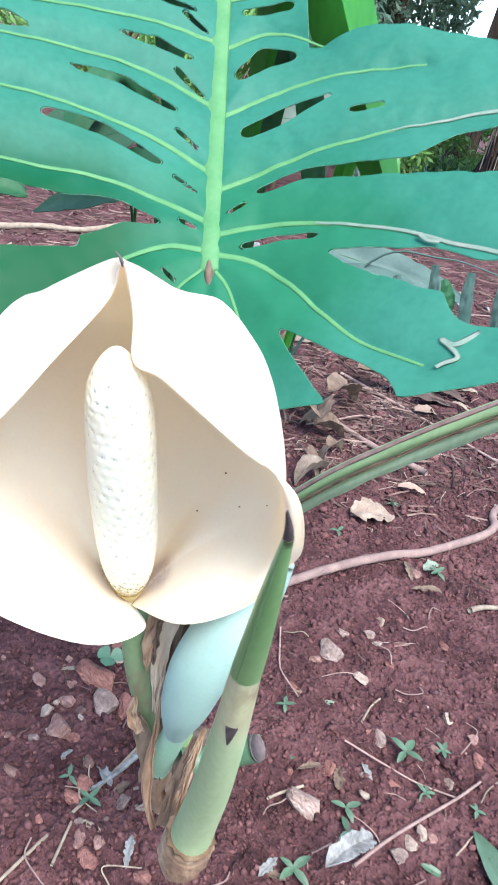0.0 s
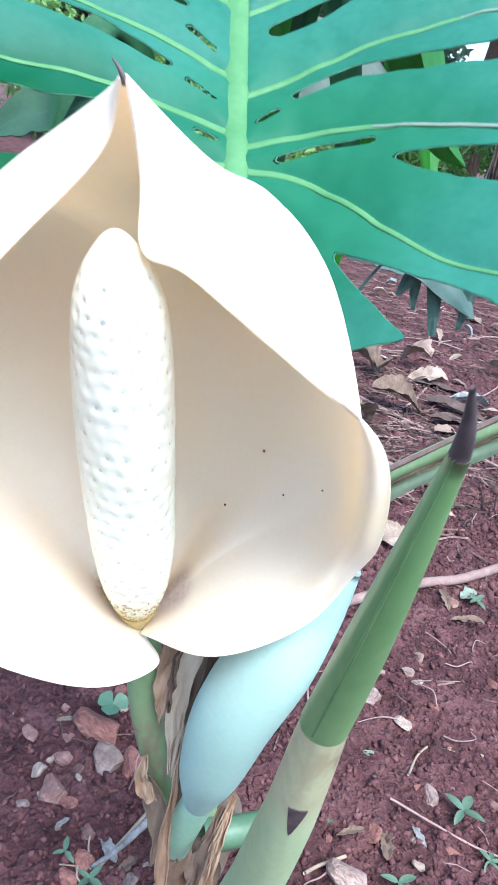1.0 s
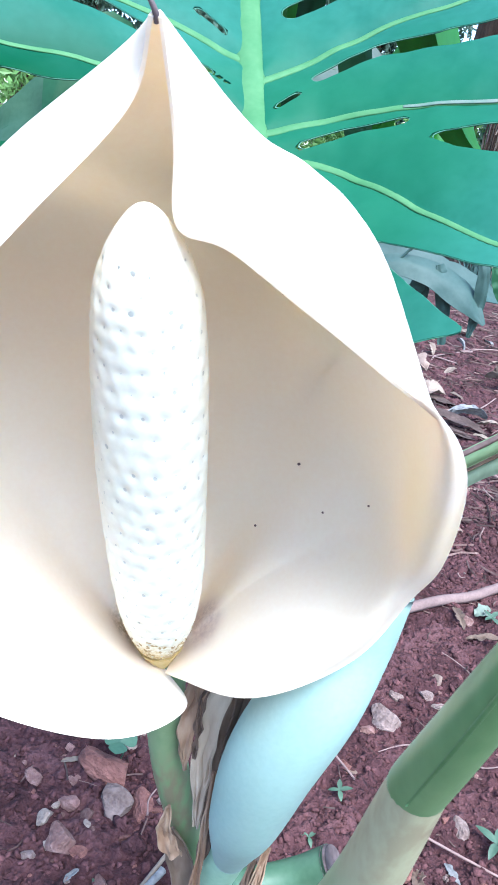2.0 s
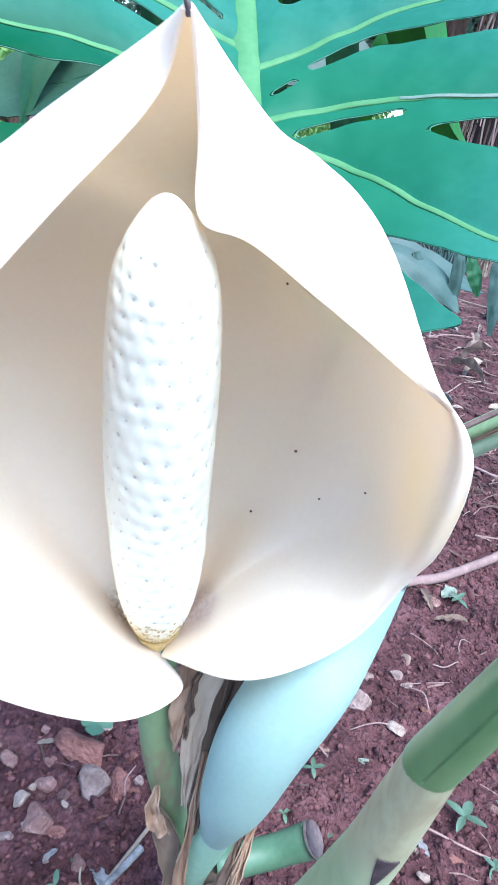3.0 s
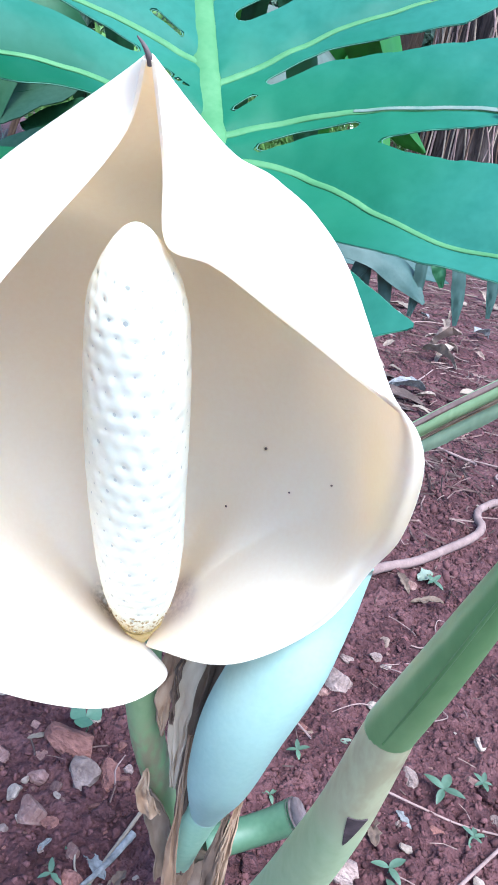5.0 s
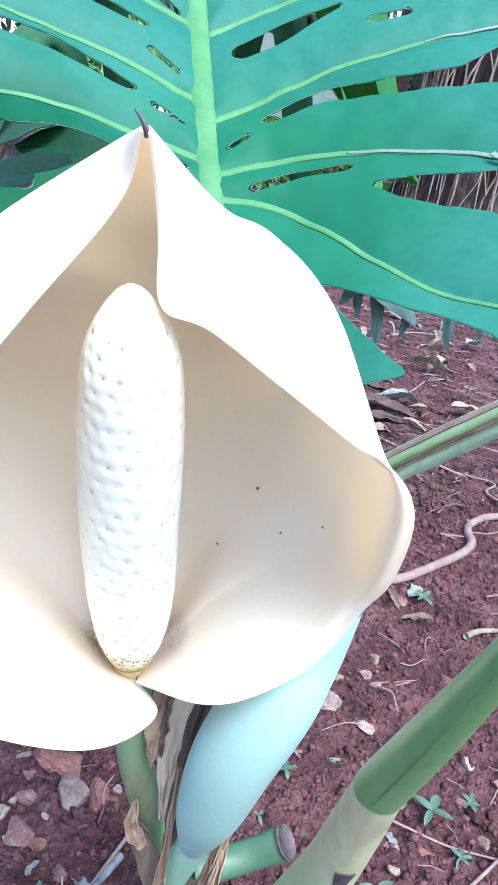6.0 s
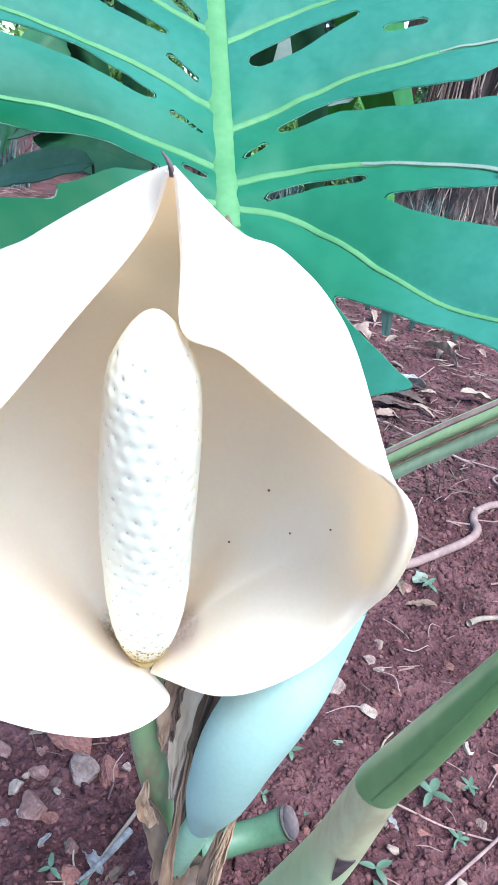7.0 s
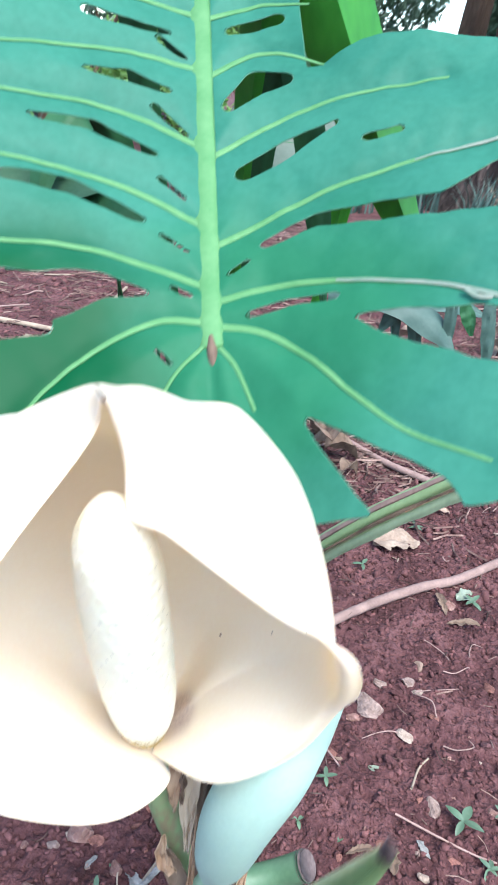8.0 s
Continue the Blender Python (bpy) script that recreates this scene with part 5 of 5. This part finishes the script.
def trunk_geo(x, y, r, h, lean, seed, ridges=14, depth=0.12):
    verts, n, m = [], 40, 120
    for i in range(n):
        f = i / (n - 1)
        rr = r * (1 - 0.35 * f) * (1 + 0.7 * math.exp(-f * h / 0.25))
        for j in range(m):
            a = 2 * math.pi * j / m
            k = 1 + depth * noise.noise((math.cos(a) * ridges * 0.35, math.sin(a) * ridges * 0.35, f * h * 0.5 + seed)) + depth * 0.5 * noise.noise((math.cos(a) * ridges, math.sin(a) * ridges, f * h * 2 + seed)) + depth * 0.45 * noise.noise((math.cos(a) * ridges * 2.4, math.sin(a) * ridges * 2.4, f * h * 1.5 + seed))
            verts.append((x + lean * f * h + rr * k * math.cos(a), y + rr * k * math.sin(a), -0.05 + f * h))
    return verts, grid_faces(n, m, True)


def leaf_cloud(blobs, count, size, seed):
    """Many small pointed leaves filling loose clumps."""
    rng = np.random.default_rng(seed)
    verts, faces = [], []
    for q in range(count):
        c, r = blobs[rng.integers(len(blobs))]
        d = rng.normal(size=3)
        d /= np.linalg.norm(d)
        p = np.array(c) + d * np.array(r) * rng.random() ** 0.45
        s = size * rng.uniform(0.6, 1.5)
        a = rng.normal(size=3)
        a[2] -= 0.6
        a /= np.linalg.norm(a)
        b = np.cross(a, rng.normal(size=3))
        b /= np.linalg.norm(b) + 1e-9
        nn = np.cross(a, b)
        k = len(verts)
        verts += [p, p + a * s * 0.45 + b * s * 0.2 + nn * s * 0.06, p + a * s, p + a * s * 0.45 - b * s * 0.2 + nn * s * 0.06]
        faces += [(k, k + 1, k + 2), (k, k + 2, k + 3)]
    return verts, faces


def tree(x, y, r, h, lean, seed, mat, blobs, leaves, size, label, crown_mat):
    th = empty("tree", (x, y, 0))
    tagged(th, label, "tree", "trees behind the garden")
    part("trunk", trunk_geo(x, y, r, h, lean, seed), mat, th)
    rng = random.Random(seed)
    for c, rad in blobs[:5]:
        s = Vector((x + lean * h * 0.7, y, h * rng.uniform(0.45, 0.75)))
        part("limb", tube([s, s.lerp(Vector(c), 0.5) + Vector((0, 0, 0.15)), c], [r * 0.35, r * 0.22, r * 0.08], 8, 16), mat, th)
    crown = part("crown", leaf_cloud(blobs, leaves, size, seed), crown_mat, th, smooth=False)
    return th


def blobs_round(cx, cy, z0, z1, spread, n, seed, r=0.6):
    rng = random.Random(seed)
    return [((cx + rng.uniform(-spread, spread), cy + rng.uniform(-spread, spread) * 0.7, rng.uniform(z0, z1)), (r * rng.uniform(0.6, 1.2),) * 2 + (r * rng.uniform(0.4, 0.8),)) for _ in range(n)]


tree(0.93, 6.3, 0.10, 4.5, 0.06, 2, M_BARKB, blobs_round(1.2, 6.6, 2.6, 4.5, 1.6, 12, 2), 7000, 0.09, "slender brown-barked tree at the garden's edge", M_TREE)
ridged = tree(1.36, 5.0, 0.40, 5.0, 0.02, 5, M_BARK, blobs_round(2.4, 5.6, 2.6, 5.0, 1.8, 14, 5), 8000, 0.09, "thick dark tree with ridged bark", M_TREE)
HANG = random.Random(77)
for q in range(80):
    a, z, ln = HANG.uniform(3.3, 5.6), HANG.uniform(0.7, 1.5), HANG.uniform(0.35, 1.1)
    r0 = 0.44 + HANG.uniform(0.0, 0.05)
    root = [(1.37 + r0 * math.cos(a + 0.10 * HANG.uniform(-1, 1)), 5.0 + r0 * math.sin(a) - 0.05 * HANG.random(), max(0.0, z - ln * f)) for f in (0, 0.35, 0.7, 1)]
    part("hanging_root", tube(root, [w * HANG.uniform(0.7, 1.5) for w in (0.006, 0.005, 0.003)], 5, 14), (M_STRAW, M_TWIG, M_BARKB)[q % 3], ridged, "pale stringy root on the bark")
tree(0.1, 9.5, 0.16, 5.0, -0.05, 8, M_BARKB, blobs_round(-0.3, 9.2, 0.9, 3.6, 1.5, 22, 8, 0.7), 12000, 0.10, "leafy tree behind the garden", M_TREE)
tree(-3.2, 8.5, 0.2, 5.5, 0.03, 11, M_BARKB, blobs_round(-3.0, 8.4, 0.8, 4.2, 2.0, 24, 11, 0.8), 16000, 0.11, "leafy tree behind the garden", M_TREE)
tree(4.6, 9.5, 0.2, 5.5, 0.0, 14, M_BARKB, blobs_round(4.2, 9.4, 0.6, 4.2, 2.0, 24, 14, 0.8), 14000, 0.11, "leafy tree behind the garden", M_TREE)
tree(-1.3, 7.6, 0.09, 4.5, 0.02, 19, M_BARKB, blobs_round(-1.3, 7.6, 0.7, 3.4, 1.1, 22, 19, 0.55), 16000, 0.10, "leafy tree behind the garden", M_TREE)
tree(0.30, 8.6, 0.08, 4.0, 0.02, 23, M_BARKB, blobs_round(0.30, 8.6, 0.8, 2.4, 0.5, 14, 23, 0.45), 6000, 0.09, "leafy tree behind the garden", M_TREE)
tree(1.50, 7.6, 0.06, 3.2, 0.0, 29, M_BARKB, blobs_round(1.48, 7.6, 0.5, 1.9, 0.25, 10, 29, 0.32), 5000, 0.08, "leafy tree behind the garden", M_TREE)
tree(-2.4, 7.2, 0.07, 3.4, 0.0, 31, M_BARKB, blobs_round(-2.4, 7.2, 0.5, 2.4, 0.6, 14, 31, 0.45), 9000, 0.09, "leafy tree behind the garden", M_TREE)
tree(-7.5, 9.0, 0.2, 5.5, 0.0, 17, M_BARKB, blobs_round(-7.2, 9.0, 0.6, 4.2, 2.2, 22, 17, 0.9), 9000, 0.13, "leafy tree behind the garden", M_TREE)


def shrub(x, y, h, spread, seed, count, size, mat=M_BUSH, label="low leafy green shrub at the garden's edge"):
    th = empty("shrub", (x, y, 0))
    tagged(th, label, "shrub", "shrubs behind the garden")
    rng = random.Random(seed)
    for k in range(5):
        a = rng.uniform(0, 6.3)
        part("branch", tube([(x, y, -0.03), (x + 0.3 * spread * math.cos(a), y + 0.3 * spread * math.sin(a), h * 0.5), (x + 0.7 * spread * math.cos(a), y + 0.7 * spread * math.sin(a), h * 0.9)], [0.012, 0.008, 0.003], 6, 10), M_BARKB, th)
    part("crown", leaf_cloud(blobs_round(x, y, h * 0.25, h * 0.95, spread, 12, seed, spread * 0.45), count, size, seed), mat, th, smooth=False)
    return th


for x, y, h, sp, q in ((-0.3, 4.6, 0.9, 0.5, 1), (-1.4, 4.4, 1.0, 0.6, 2), (-2.6, 4.8, 1.1, 0.7, 3), (0.45, 5.2, 0.75, 0.4, 4), (2.5, 6.4, 1.0, 0.6, 5), (1.1, 7.6, 0.9, 0.6, 6), (0.6, 8.0, 0.8, 0.5, 7), (-0.9, 6.0, 1.2, 0.7, 8), (1.0, 5.9, 0.55, 0.4, 9), (1.9, 7.6, 0.8, 0.6, 10), (0.05, 6.6, 0.7, 0.5, 11), (0.75, 6.9, 0.6, 0.4, 12)):
    shrub(x, y, h, sp, q, 2600, 0.055)


def grass_tuft(x, y, h, count, seed, mat, label):
    rng = random.Random(seed)
    verts, faces = [], []
    for _ in range(count):
        a, ln, le = rng.uniform(0, 6.3), h * rng.uniform(0.5, 1.2), rng.uniform(0.1, 0.8)
        bx, by = x + rng.gauss(0, 0.06), y + rng.gauss(0, 0.06)
        w = 0.004 + 0.004 * rng.random()
        px, py = -math.sin(a) * w, math.cos(a) * w
        k = len(verts)
        for i in range(5):
            f = i / 4
            cx, cy, cz = bx + math.cos(a) * le * ln * f * f, by + math.sin(a) * le * ln * f * f, -0.01 + ln * (f - 0.35 * le * f * f)
            verts += [(cx - px * (1 - f), cy - py * (1 - f), cz), (cx + px * (1 - f), cy + py * (1 - f), cz)]
        faces += [(k + 2 * i, k + 2 * i + 1, k + 2 * i + 3, k + 2 * i + 2) for i in range(4)]
    ob = mesh_object("grass", verts, faces, mat)
    return tagged(ob, label, "grass", kind="stuff")


for x, y, h, q in ((0.95, 4.3, 0.35, 1), (1.15, 4.4, 0.30, 2), (1.45, 4.3, 0.25, 3), (0.6, 4.6, 0.35, 4), (0.2, 4.4, 0.4, 5), (-0.6, 4.2, 0.4, 6), (-1.2, 3.9, 0.4, 7), (0.8, 5.6, 0.45, 8), (0.9, 6.3, 0.5, 9), (1.1, 5.5, 0.35, 10), (0.4, 6.0, 0.45, 11), (1.3, 6.4, 0.5, 12), (0.5, 5.3, 0.3, 13)):
    grass_tuft(x, y, h, 70, q, M_STRAW if q in (2, 3) else M_MID, "tuft of dry straw grass" if q in (2, 3) else "tuft of green grass")
